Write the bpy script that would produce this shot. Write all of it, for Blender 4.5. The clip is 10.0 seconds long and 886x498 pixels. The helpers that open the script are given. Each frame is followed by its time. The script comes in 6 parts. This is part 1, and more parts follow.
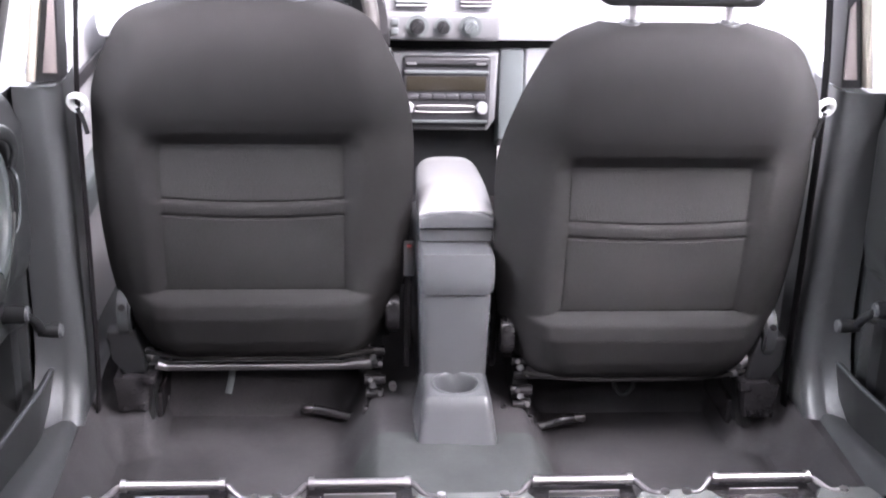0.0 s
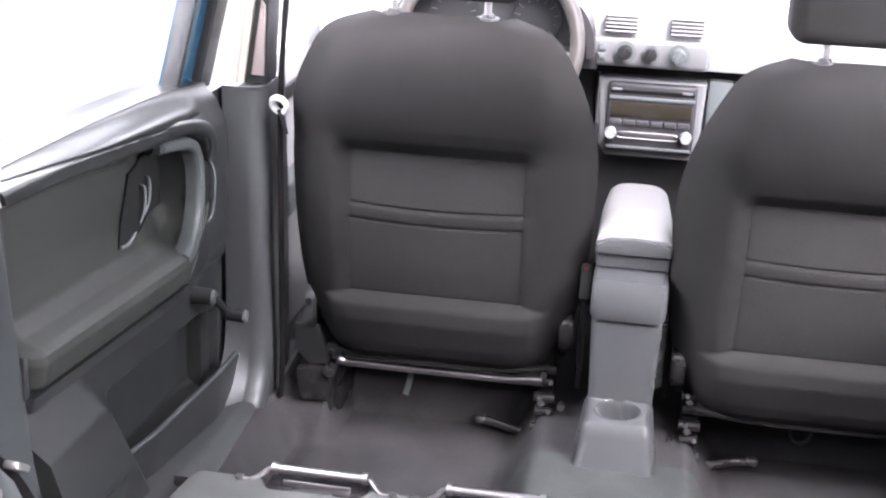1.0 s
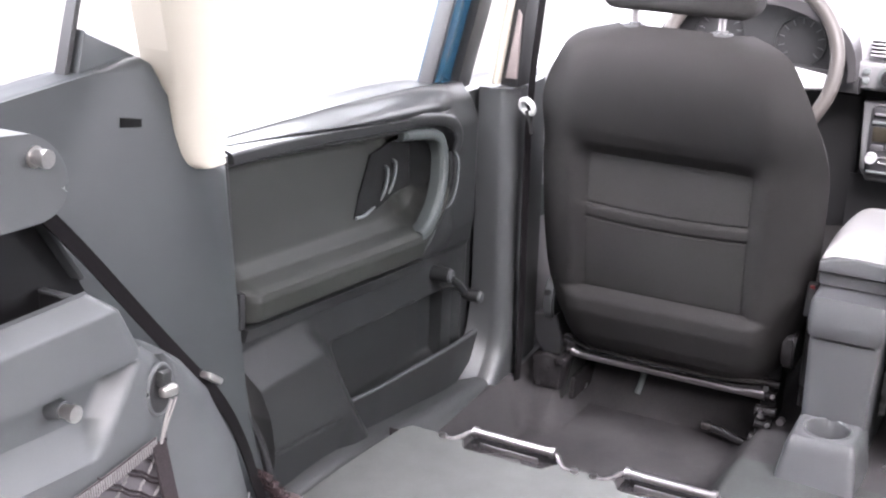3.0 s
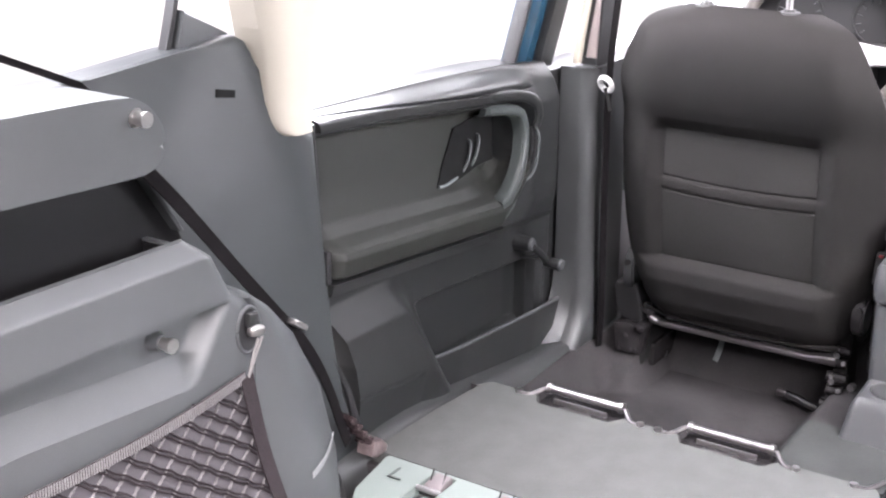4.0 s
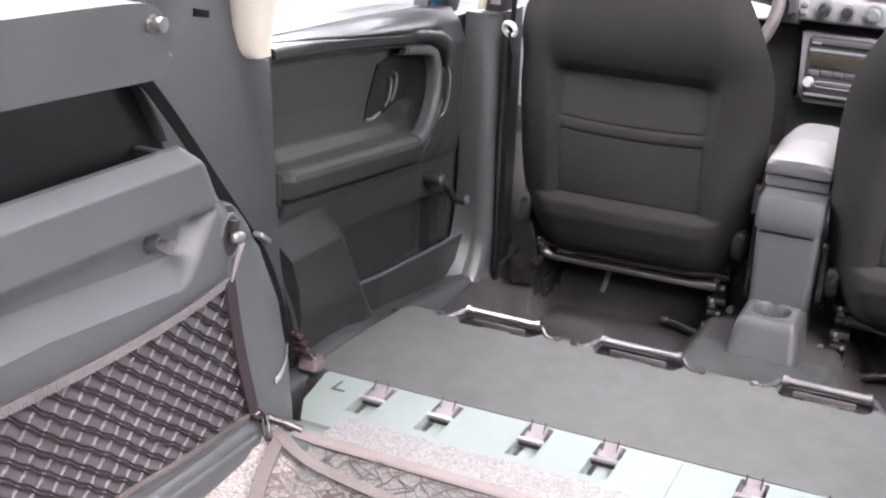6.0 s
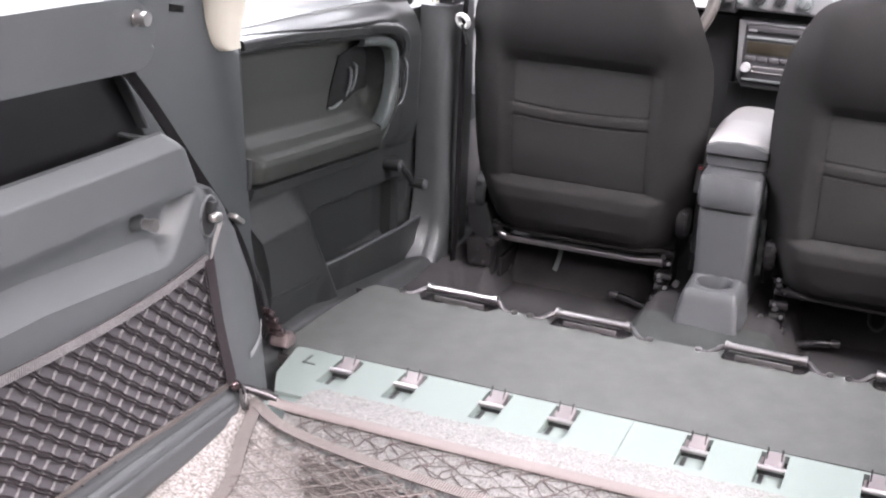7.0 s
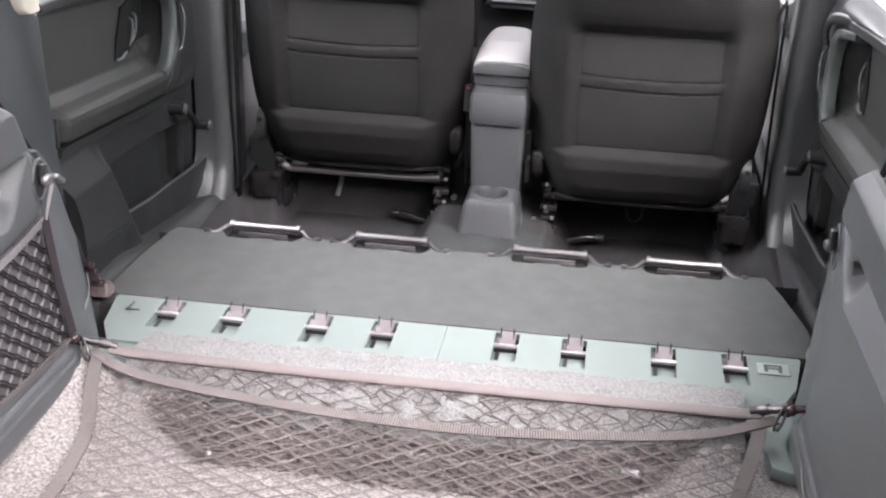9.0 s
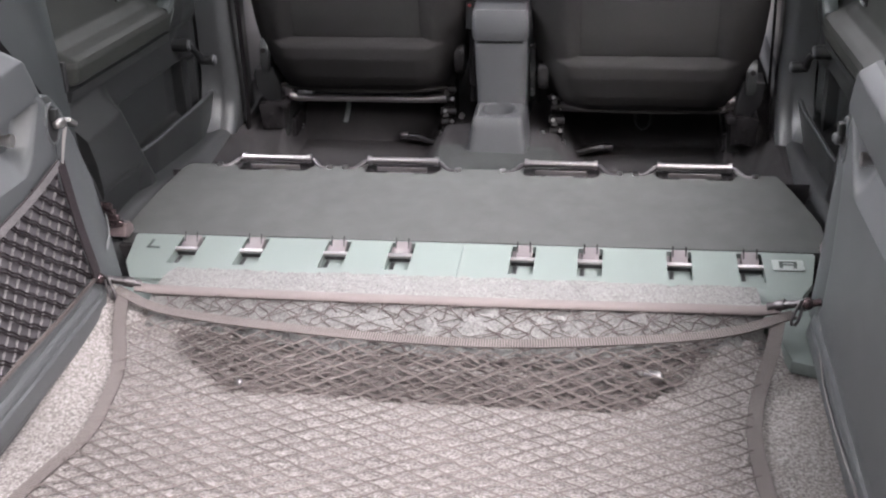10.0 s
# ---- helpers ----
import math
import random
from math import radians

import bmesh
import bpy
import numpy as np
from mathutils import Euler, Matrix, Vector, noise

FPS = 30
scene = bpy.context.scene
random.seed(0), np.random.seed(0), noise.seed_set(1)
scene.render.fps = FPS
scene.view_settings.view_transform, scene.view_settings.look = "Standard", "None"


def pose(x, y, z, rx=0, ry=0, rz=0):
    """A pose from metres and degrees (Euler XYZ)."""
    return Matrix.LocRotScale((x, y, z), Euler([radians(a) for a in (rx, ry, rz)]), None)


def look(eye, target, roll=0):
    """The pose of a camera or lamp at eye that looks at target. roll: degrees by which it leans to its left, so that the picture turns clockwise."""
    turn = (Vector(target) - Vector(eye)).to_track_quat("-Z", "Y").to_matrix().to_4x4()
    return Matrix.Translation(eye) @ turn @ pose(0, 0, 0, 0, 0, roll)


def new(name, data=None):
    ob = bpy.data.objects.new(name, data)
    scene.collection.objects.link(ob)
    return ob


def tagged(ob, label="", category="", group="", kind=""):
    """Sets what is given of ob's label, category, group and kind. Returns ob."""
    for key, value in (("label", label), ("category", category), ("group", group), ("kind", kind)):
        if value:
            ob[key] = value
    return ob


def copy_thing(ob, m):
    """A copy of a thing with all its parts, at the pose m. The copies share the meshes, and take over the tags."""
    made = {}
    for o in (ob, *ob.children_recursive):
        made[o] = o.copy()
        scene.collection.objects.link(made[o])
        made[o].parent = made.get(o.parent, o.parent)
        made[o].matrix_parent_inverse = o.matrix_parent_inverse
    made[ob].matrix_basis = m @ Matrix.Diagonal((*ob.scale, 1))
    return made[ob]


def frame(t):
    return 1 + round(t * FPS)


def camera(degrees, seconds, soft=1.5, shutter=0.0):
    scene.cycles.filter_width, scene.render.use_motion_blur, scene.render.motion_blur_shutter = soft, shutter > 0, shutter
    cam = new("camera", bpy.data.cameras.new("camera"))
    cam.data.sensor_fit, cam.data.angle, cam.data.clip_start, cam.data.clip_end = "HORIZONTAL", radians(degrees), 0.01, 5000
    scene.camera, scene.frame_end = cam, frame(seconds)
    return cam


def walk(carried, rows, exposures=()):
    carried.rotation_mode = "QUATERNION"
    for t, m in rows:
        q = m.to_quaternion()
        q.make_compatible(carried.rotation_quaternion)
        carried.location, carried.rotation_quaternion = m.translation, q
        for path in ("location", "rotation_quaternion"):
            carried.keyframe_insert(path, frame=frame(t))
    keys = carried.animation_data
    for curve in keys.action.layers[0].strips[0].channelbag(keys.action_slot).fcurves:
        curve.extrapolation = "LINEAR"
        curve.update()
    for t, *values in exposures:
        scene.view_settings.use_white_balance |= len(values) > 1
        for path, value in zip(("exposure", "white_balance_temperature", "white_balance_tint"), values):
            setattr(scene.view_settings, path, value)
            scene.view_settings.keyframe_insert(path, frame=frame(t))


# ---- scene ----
cam = camera(38.50, 10.0, soft=2.2)
# seconds, place in metres, turn in degrees
PATH = [
    (0.0, -0.1751, -0.4555, 0.9862, 71.08, -1.28, -3.91),
    (0.5, -0.1269, -0.4554, 0.9910, 71.28, -2.40, 1.93),
    (1.0, -0.0060, -0.4782, 1.0039, 71.41, -2.52, 9.54),
    (1.5, 0.0730, -0.4819, 0.9965, 71.65, -2.55, 15.46),
    (2.0, 0.1485, -0.4940, 1.0029, 71.61, -2.50, 20.47),
    (2.2, 0.1840, -0.5030, 1.0000, 71.80, -2.38, 22.24),
    (3.3, 0.3550, -0.5840, 1.0100, 71.90, -2.09, 29.58),
    (3.5, 0.3913, -0.6029, 1.0106, 71.90, -1.71, 30.93),
    (4.0, 0.4561, -0.6559, 1.0131, 71.48, -0.94, 33.21),
    (4.5, 0.4262, -0.7177, 0.9962, 71.04, -1.35, 31.85),
    (5.0, 0.3443, -0.7866, 0.9675, 70.86, -2.82, 28.15),
    (5.5, 0.3189, -0.8459, 0.9657, 70.57, -3.81, 25.95),
    (5.7, 0.3240, -0.8660, 0.9600, 70.72, -3.78, 25.39),
    (6.8, 0.3690, -1.0080, 0.9390, 71.67, -2.85, 22.62),
    (7.0, 0.3727, -1.0311, 0.9656, 70.98, -3.13, 22.11),
    (7.5, 0.3225, -1.0725, 0.9827, 70.00, -3.88, 18.82),
    (8.0, 0.2630, -1.1049, 0.9875, 69.13, -4.03, 14.09),
    (8.5, 0.2529, -1.1354, 1.0059, 68.23, -3.39, 10.88),
    (9.0, 0.2656, -1.2147, 1.0301, 67.92, -1.99, 8.45),
    (9.5, 0.2717, -1.2426, 1.0371, 66.58, -0.13, 7.73),
    (10.0, 0.2645, -1.2394, 1.0344, 64.40, 1.59, 7.46),
]
walk(cam, [(t, pose(x, y, z, rx, ry, rz)) for t, x, y, z, rx, ry, rz in PATH], exposures=[(0.0, 2.41, 6140, 24.5), (0.5, 2.38, 6160, 23.5), (1.0, 2.38, 6180, 23), (2.0, 2.38, 6190, 22), (4.0, 2.30, 6380, 22.5), (5.5, 2.03, 6400, 23.5), (7.0, 1.97, 6390, 21.5), (8.0, 1.86, 6370, 20.5), (9.2, 1.77, 6380, 20), (10.0, 1.56, 6400, 19.5)])

# ---- world and light ----
SUN_EL, SUN_ROT = 45.0, 143.0
world = bpy.data.worlds.new("overcast_sky")
scene.world = world
world.use_nodes = True
wn = world.node_tree
sky = wn.nodes.new("ShaderNodeTexSky")
sky.sky_type, sky.sun_disc = "NISHITA", False
sky.sun_elevation, sky.sun_rotation = radians(SUN_EL), radians(SUN_ROT)
sky.air_density, sky.dust_density, sky.ozone_density = 1.0, 4.0, 1.0
haze = wn.nodes.new("ShaderNodeHueSaturation")
haze.inputs["Saturation"].default_value = 0.13
wn.links.new(sky.outputs[0], haze.inputs["Color"])
wn.links.new(haze.outputs[0], wn.nodes["Background"].inputs["Color"])
wn.nodes["Background"].inputs["Strength"].default_value = 0.10
sun_data = bpy.data.lights.new("sun", "SUN")
sun_data.energy, sun_data.angle, sun_data.color = 2.4, radians(40), (1.0, 0.97, 0.93)
sun = new("sun", sun_data)
sun.matrix_basis = look((0, 0, 8), (-3.0, 4.0, 3.0))

# daylight in the side windows and the windscreen
for name, eye, target, sx, sy, watts in (("window_light", (-0.86, 1.10, 0.92), (-0.15, 1.05, 0.2), 0.62, 0.40, 5.0), ("window_light", (0.86, 1.10, 0.92), (0.15, 1.05, 0.2), 0.62, 0.40, 4.4), ("window_light", (-0.84, 2.08, 0.88), (-0.1, 2.0, 0.2), 0.55, 0.36, 1.7), ("window_light", (0.84, 2.08, 0.88), (0.1, 2.0, 0.2), 0.55, 0.36, 1.3), ("window_light", (-0.80, 0.22, 0.92), (-0.3, 0.2, 0.4), 0.55, 0.26, 1.1), ("window_light", (0.80, 0.22, 0.92), (0.3, 0.2, 0.4), 0.55, 0.26, 0.5), ("windscreen_light", (0, 2.62, 1.02), (0, 1.6, 0.3), 1.1, 0.40, 4.6)):
    ld = bpy.data.lights.new(name, "AREA")
    ld.shape, ld.size, ld.size_y, ld.energy, ld.color = "RECTANGLE", sx, sy, watts, (0.97, 1.0, 1.0)
    new(name, ld).matrix_basis = look(eye, target)


# ---- materials ----
def material(name, color, rough=0.6, metal=0.0, vary=0.15, big=6.0, fine=400.0, bump=0.15, depth=0.0006, spec=0.5, tint=None):
    """A node material with broad unevenness, fine grain in colour and relief."""
    m = bpy.data.materials.new(name)
    m.use_nodes = True
    t = m.node_tree
    b = t.nodes["Principled BSDF"]
    co = t.nodes.new("ShaderNodeTexCoord")
    n1 = t.nodes.new("ShaderNodeTexNoise")
    n1.inputs["Scale"].default_value, n1.inputs["Detail"].default_value = big, 4
    n2 = t.nodes.new("ShaderNodeTexNoise")
    n2.inputs["Scale"].default_value, n2.inputs["Detail"].default_value = fine, 3
    for n in (n1, n2):
        t.links.new(co.outputs["Object"], n.inputs["Vector"])
    add = t.nodes.new("ShaderNodeMath")
    add.operation = "ADD"
    t.links.new(n1.outputs["Fac"], add.inputs[0])
    t.links.new(n2.outputs["Fac"], add.inputs[1])
    ramp = t.nodes.new("ShaderNodeMapRange")
    ramp.inputs["From Min"].default_value, ramp.inputs["From Max"].default_value = 0.7, 1.3
    t.links.new(add.outputs[0], ramp.inputs["Value"])
    mix = t.nodes.new("ShaderNodeMix")
    mix.data_type = "RGBA"
    dark = [c * (1 - vary) for c in color]
    lite = [min(1, c * (1 + vary)) for c in (tint or color)]
    mix.inputs[6].default_value, mix.inputs[7].default_value = (*dark, 1), (*lite, 1)
    t.links.new(ramp.outputs[0], mix.inputs["Factor"])
    t.links.new(mix.outputs[2], b.inputs["Base Color"])
    rr = t.nodes.new("ShaderNodeMapRange")
    rr.inputs["To Min"].default_value, rr.inputs["To Max"].default_value = max(0.03, rough - 0.08), min(1, rough + 0.08)
    t.links.new(n1.outputs["Fac"], rr.inputs["Value"])
    t.links.new(rr.outputs[0], b.inputs["Roughness"])
    b.inputs["Metallic"].default_value = metal
    b.inputs["Specular IOR Level"].default_value = spec
    if bump:
        bp = t.nodes.new("ShaderNodeBump")
        bp.inputs["Strength"].default_value, bp.inputs["Distance"].default_value = bump, depth
        t.links.new(n2.outputs["Fac"], bp.inputs["Height"])
        t.links.new(bp.outputs[0], b.inputs["Normal"])
    return m


def speckled(name, base, dark, lite, scale, rough=0.95, bump=0.8, depth=0.002):
    """Carpet of mixed light and dark fibres."""
    m = material(name, base, rough, bump=0, spec=0.1)
    t = m.node_tree
    b = t.nodes["Principled BSDF"]
    co = t.nodes["Texture Coordinate"]
    v = t.nodes.new("ShaderNodeTexNoise")
    v.inputs["Scale"].default_value, v.inputs["Detail"].default_value, v.inputs["Roughness"].default_value = scale, 5, 0.75
    t.links.new(co.outputs["Object"], v.inputs["Vector"])
    r = t.nodes.new("ShaderNodeValToRGB")
    e = r.color_ramp.elements
    e[0].position, e[0].color = 0.36, (*dark, 1)
    e[1].position, e[1].color = 0.64, (*lite, 1)
    mid = e.new(0.5)
    mid.color = (*base, 1)
    t.links.new(v.outputs["Fac"], r.inputs["Fac"])
    t.links.new(r.outputs[0], b.inputs["Base Color"])
    bp = t.nodes.new("ShaderNodeBump")
    bp.inputs["Strength"].default_value, bp.inputs["Distance"].default_value = bump, depth
    t.links.new(v.outputs["Fac"], bp.inputs["Height"])
    t.links.new(bp.outputs[0], b.inputs["Normal"])
    return m


def glass(name):
    m = bpy.data.materials.new(name)
    m.use_nodes = True
    b = m.node_tree.nodes["Principled BSDF"]
    b.inputs["Base Color"].default_value = (0.97, 0.99, 0.98, 1)
    b.inputs["Transmission Weight"].default_value, b.inputs["Roughness"].default_value, b.inputs["IOR"].default_value = 1.0, 0.0, 1.1
    return m


M_PANEL = material("grey_grained_plastic", (0.070, 0.0745, 0.077), 0.45, vary=0.10, fine=900, bump=0.25, depth=0.0004)
M_DOOR = material("dark_door_plastic", (0.020, 0.021, 0.0212), 0.38, vary=0.10, fine=900, bump=0.22, depth=0.0004, spec=0.5)
M_PILLAR = material("grey_pillar_plastic", (0.048, 0.050, 0.051), 0.40, vary=0.08, fine=900, bump=0.2, depth=0.0004)
M_QUARTER = material("blue_grey_quarter_plastic", (0.034, 0.038, 0.0393), 0.47, vary=0.09, fine=900, bump=0.25, depth=0.0004)
M_SOFT = material("door_fabric_insert", (0.0215, 0.0228, 0.0200), 0.50, vary=0.10, fine=700, bump=0.25, spec=0.4)
M_TRIM = material("satin_grey_trim", (0.15, 0.165, 0.165), 0.38, vary=0.05, fine=1200, bump=0.1)
M_DARK = material("black_plastic", (0.018, 0.018, 0.019), 0.5, vary=0.1, fine=900)
# near-black base carries the shade inside the storage bins
M_CAVITY = material("shaded_bin_plastic", (0.009, 0.0088, 0.0095), 0.42, vary=0.1, fine=700, spec=0.3)
M_METAL = material("black_painted_steel", (0.018, 0.0165, 0.0172), 0.26, metal=0.0, vary=0.3, fine=300)
M_CHROME = material("bright_steel", (0.42, 0.40, 0.405), 0.34, metal=1.0, vary=0.15, fine=200, bump=0.05)
M_STEEL = material("dull_steel", (0.155, 0.145, 0.148), 0.42, metal=1.0, vary=0.3, fine=120, bump=0.05)
M_KNOB = material("brushed_grey_metal", (0.42, 0.41, 0.40), 0.3, metal=0.9, vary=0.1)
M_FABRIC = material("charcoal_seat_fabric", (0.0138, 0.0128, 0.0124), 0.9, vary=0.14, big=5, fine=650, bump=0.7, depth=0.0009, spec=0.2)
M_INSERT = material("charcoal_ribbed_fabric", (0.0172, 0.0163, 0.0156), 0.9, vary=0.18, big=5, fine=420, bump=0.9, depth=0.0012, spec=0.2)
M_MARK = material("dark_green_grey_ink", (0.060, 0.072, 0.068), 0.6, vary=0.05)
M_CONSOLE = material("console_grey_plastic", (0.051, 0.052, 0.054), 0.34, vary=0.06, fine=1200, bump=0.1)
M_GLOSS = material("glossy_black_tube", (0.05, 0.045, 0.048), 0.14, vary=0.2, fine=100, bump=0.03)
M_ARM = material("armrest_vinyl", (0.27, 0.265, 0.262), 0.5, vary=0.04, fine=1200, bump=0.08)
M_DASH = material("dash_grey_plastic", (0.42, 0.42, 0.43), 0.5, vary=0.05, fine=800, bump=0.2)
M_DASHDARK = material("dash_dark_plastic", (0.04, 0.038, 0.04), 0.45, vary=0.1)
M_WHEEL = material("warm_grey_leather", (0.05, 0.044, 0.040), 0.5, vary=0.08)
M_RADIO = material("radio_grey_plastic", (0.052, 0.051, 0.055), 0.4, vary=0.06)
M_CLIMATE = material("climate_grey_plastic", (0.20, 0.20, 0.205), 0.38, vary=0.05)
M_PRESET = material("radio_button_plastic", (0.075, 0.073, 0.078), 0.35, vary=0.06)
M_SCREEN = material("radio_screen", (0.035, 0.03, 0.022), 0.2, vary=0.1, bump=0)
M_CREAM = material("cream_pillar_plastic", (0.54, 0.50, 0.42), 0.55, vary=0.03, fine=900, bump=0.15)
M_BLUE = material("dark_blue_body_paint", (0.012, 0.05, 0.085), 0.2, vary=0.06, bump=0)
M_BELT = material("black_belt_webbing", (0.0065, 0.0055, 0.0060), 0.9, vary=0.2, fine=900, bump=0.5, spec=0.1)
M_PLATE = material("pale_green_grey_plastic", (0.165, 0.193, 0.181), 0.55, vary=0.05, fine=900, bump=0.2, spec=0.3)
M_PLATEDARK = material("grey_green_emboss", (0.15, 0.185, 0.175), 0.55, vary=0.05)
M_MAT = material("dark_grey_felt_mat", (0.078, 0.081, 0.078), 0.95, vary=0.12, big=22, fine=500, bump=0.6, depth=0.0015, spec=0.1)
M_WELL = material("black_footwell_carpet", (0.038, 0.0355, 0.0365), 0.97, vary=0.3, big=10, fine=500, bump=0.7, depth=0.0015, spec=0.1)
M_TUNNEL = material("tunnel_felt", (0.040, 0.042, 0.041), 0.95, vary=0.25, big=12, fine=500, bump=0.6, depth=0.0015, spec=0.1)
M_CARPET = speckled("speckled_cargo_carpet", (0.262, 0.240, 0.229), (0.115, 0.104, 0.100), (0.43, 0.405, 0.393), 210)
M_STRIP = speckled("pale_speckled_carpet", (0.202, 0.198, 0.192), (0.130, 0.126, 0.122), (0.27, 0.268, 0.26), 230)
M_NET = material("brown_grey_net_cord", (0.15, 0.131, 0.124), 0.9, vary=0.45, fine=600, bump=0.8, spec=0.1)
M_FLAP = material("dark_brown_net_cord", (0.112, 0.096, 0.092), 0.9, vary=0.3, fine=600, bump=0.8, spec=0.1)
M_TAPE = material("taupe_net_tape", (0.09, 0.078, 0.074), 0.9, vary=0.12, fine=500, bump=0.7, depth=0.001, spec=0.1)
M_ROLL = material("pale_pink_taupe_tape", (0.185, 0.160, 0.154), 0.9, vary=0.1, fine=700, bump=0.5, spec=0.1)
M_RIB = material("taupe_tape_rib", (0.20, 0.178, 0.17), 0.9, vary=0.12, fine=500, bump=0.5, depth=0.0006, spec=0.1)
M_SIDECORD = material("dark_plum_net_cord", (0.034, 0.028, 0.030), 0.9, vary=0.3, fine=600, bump=0.8, spec=0.1)
M_BRAID = material("pale_grey_braid", (0.17, 0.163, 0.165), 0.9, vary=0.35, fine=420, bump=0.8, depth=0.001, spec=0.1)
M_PINK = material("rosy_grey_plastic", (0.21, 0.178, 0.17), 0.5, vary=0.06)
M_KNEE = material("black_lower_dash", (0.016, 0.016, 0.017), 0.55, vary=0.12)
M_NETBACK = material("plum_grey_pocket_felt", (0.072, 0.066, 0.072), 0.9, vary=0.1)
M_CORD = material("white_elastic_cord", (0.2, 0.19, 0.185), 0.8, vary=0.1)
M_HEAD = material("pale_headliner", (0.46, 0.46, 0.44), 0.95, vary=0.04, fine=500, bump=0.4)
M_GROUND = material("pale_concrete", (0.24, 0.235, 0.225), 0.9, vary=0.15, big=0.6, fine=40, bump=0.3, depth=0.003)
M_GLASS = glass("window_glass")
M_TINT = glass("tinted_window_glass")
M_TINT.node_tree.nodes["Principled BSDF"].inputs["Base Color"].default_value = (0.30, 0.32, 0.31, 1)
M_GUIDE = material("brown_pink_plastic", (0.142, 0.124, 0.127), 0.5, vary=0.1)
M_HANDLE = material("satin_handle_plastic", (0.062, 0.070, 0.069), 0.30, vary=0.05, fine=1200, bump=0.08)
M_RED = material("red_button", (0.22, 0.02, 0.02), 0.4, vary=0.05)
M_WHITE = material("plain_white", (0.75, 0.75, 0.75), 0.3, vary=0.08)
M_SCUFF = material("pale_scuff", (0.24, 0.245, 0.245), 0.7, vary=0.2)
# also drawn in slots and gaps, where its black stands for shade
M_BLACK = material("black_steel_and_shade", (0.012, 0.012, 0.012), 0.85, vary=0.2, spec=0.1)
M_HINGE = material("dark_plum_steel", (0.10, 0.072, 0.075), 0.2, metal=0.7, vary=0.3, fine=150)
M_COPPER = material("coppery_steel_bracket", (0.24, 0.19, 0.19), 0.35, metal=0.6, vary=0.25, fine=120)


# ---- building helpers ----
def finish(bm, mat, name, sharp=38):
    bmesh.ops.recalc_face_normals(bm, faces=bm.faces)
    lim = radians(sharp)
    for f in bm.faces:
        f.smooth = True
    for e in bm.edges:
        if len(e.link_faces) == 2 and e.calc_face_angle(0) > lim:
            e.smooth = False
    me = bpy.data.meshes.new(name)
    bm.to_mesh(me)
    bm.free()
    me.materials.append(mat)
    return me


WORLD_OF = {}


def thing(name, at, label, category, group="", kind=""):
    e = new(name)
    e.empty_display_size = 0.05
    e.matrix_basis = Matrix.Translation(at)
    WORLD_OF[e] = Matrix.Translation(at)
    return tagged(e, label, category, group, kind)


def part(name, bm, mat, parent, label=""):
    ob = new(name, finish(bm, mat, name))
    ob.parent = parent
    ob.matrix_parent_inverse = WORLD_OF.get(parent, Matrix()).inverted()
    return tagged(ob, label)


def solo(name, bm, mat, label, category, group="", kind=""):
    return tagged(new(name, finish(bm, mat, name)), label, category, group, kind)


def box(bm, lo, hi, bevel=0.0, seg=2, turn=None):
    c = [(a + b) / 2 for a, b in zip(lo, hi)]
    s = [abs(b - a) for a, b in zip(lo, hi)]
    m = Matrix.Translation(c) @ (turn or Matrix()) @ Matrix.Diagonal((*s, 1))
    r = bmesh.ops.create_cube(bm, size=1, matrix=m)
    if bevel:
        es = {e for v in r["verts"] for e in v.link_edges}
        bmesh.ops.bevel(bm, geom=list(es), offset=bevel, segments=seg, profile=0.5, affect="EDGES", clamp_overlap=True)
    return bm


def rod(bm, a, b, r, n=14, r2=None):
    a, b = Vector(a), Vector(b)
    d = b - a
    m = Matrix.Translation((a + b) / 2) @ d.to_track_quat("Z", "Y").to_matrix().to_4x4()
    bmesh.ops.create_cone(bm, cap_ends=True, segments=n, radius1=r, radius2=r if r2 is None else r2, depth=d.length, matrix=m)
    return bm


def tube(bm, pts, r, n=8, flat=1.0, closed=False):
    """A round (or flattened) cord along points."""
    pts = [Vector(p) for p in pts]
    rings = []
    k = len(pts)
    up = Vector((0, 0, 1))
    for i, p in enumerate(pts):
        a = pts[i - 1] if (i > 0 or closed) else pts[0]
        b = pts[(i + 1) % k] if (i < k - 1 or closed) else pts[-1]
        d = (b - a).normalized()
        s = d.cross(up)
        if s.length < 1e-3:
            s = d.cross(Vector((0, 1, 0)))
        s.normalize()
        w = s.cross(d).normalized()
        rings.append([bm.verts.new(p + s * (r * math.cos(q)) + w * (r * flat * math.sin(q))) for q in (2 * math.pi * j / n for j in range(n))])
    for i in range(k if closed else k - 1):
        a, b = rings[i], rings[(i + 1) % k]
        for j in range(n):
            bm.faces.new((a[j], a[(j + 1) % n], b[(j + 1) % n], b[j]))
    if not closed:
        bm.faces.new(rings[0][::-1])
        bm.faces.new(rings[-1])
    return bm


def braid(bm, pts, r, n=6, twist=0.006):
    """A cord of two strands wound round each other."""
    pts = [Vector(p) for p in pts]
    fine = [pts[0]]
    for a, b in zip(pts, pts[1:]):
        k = max(1, int((b - a).length / (twist / 3)))
        fine += [a + (b - a) * (j + 1) / k for j in range(k)]
    for strand in (0, math.pi):
        way = []
        for i, p in enumerate(fine):
            q = 2 * math.pi * i / 6 + strand
            way.append(p + Vector((math.sin(q) * r * 0.6, math.cos(q) * r * 0.75, 0)))
        tube(bm, way, r * 0.72, n)
    return bm


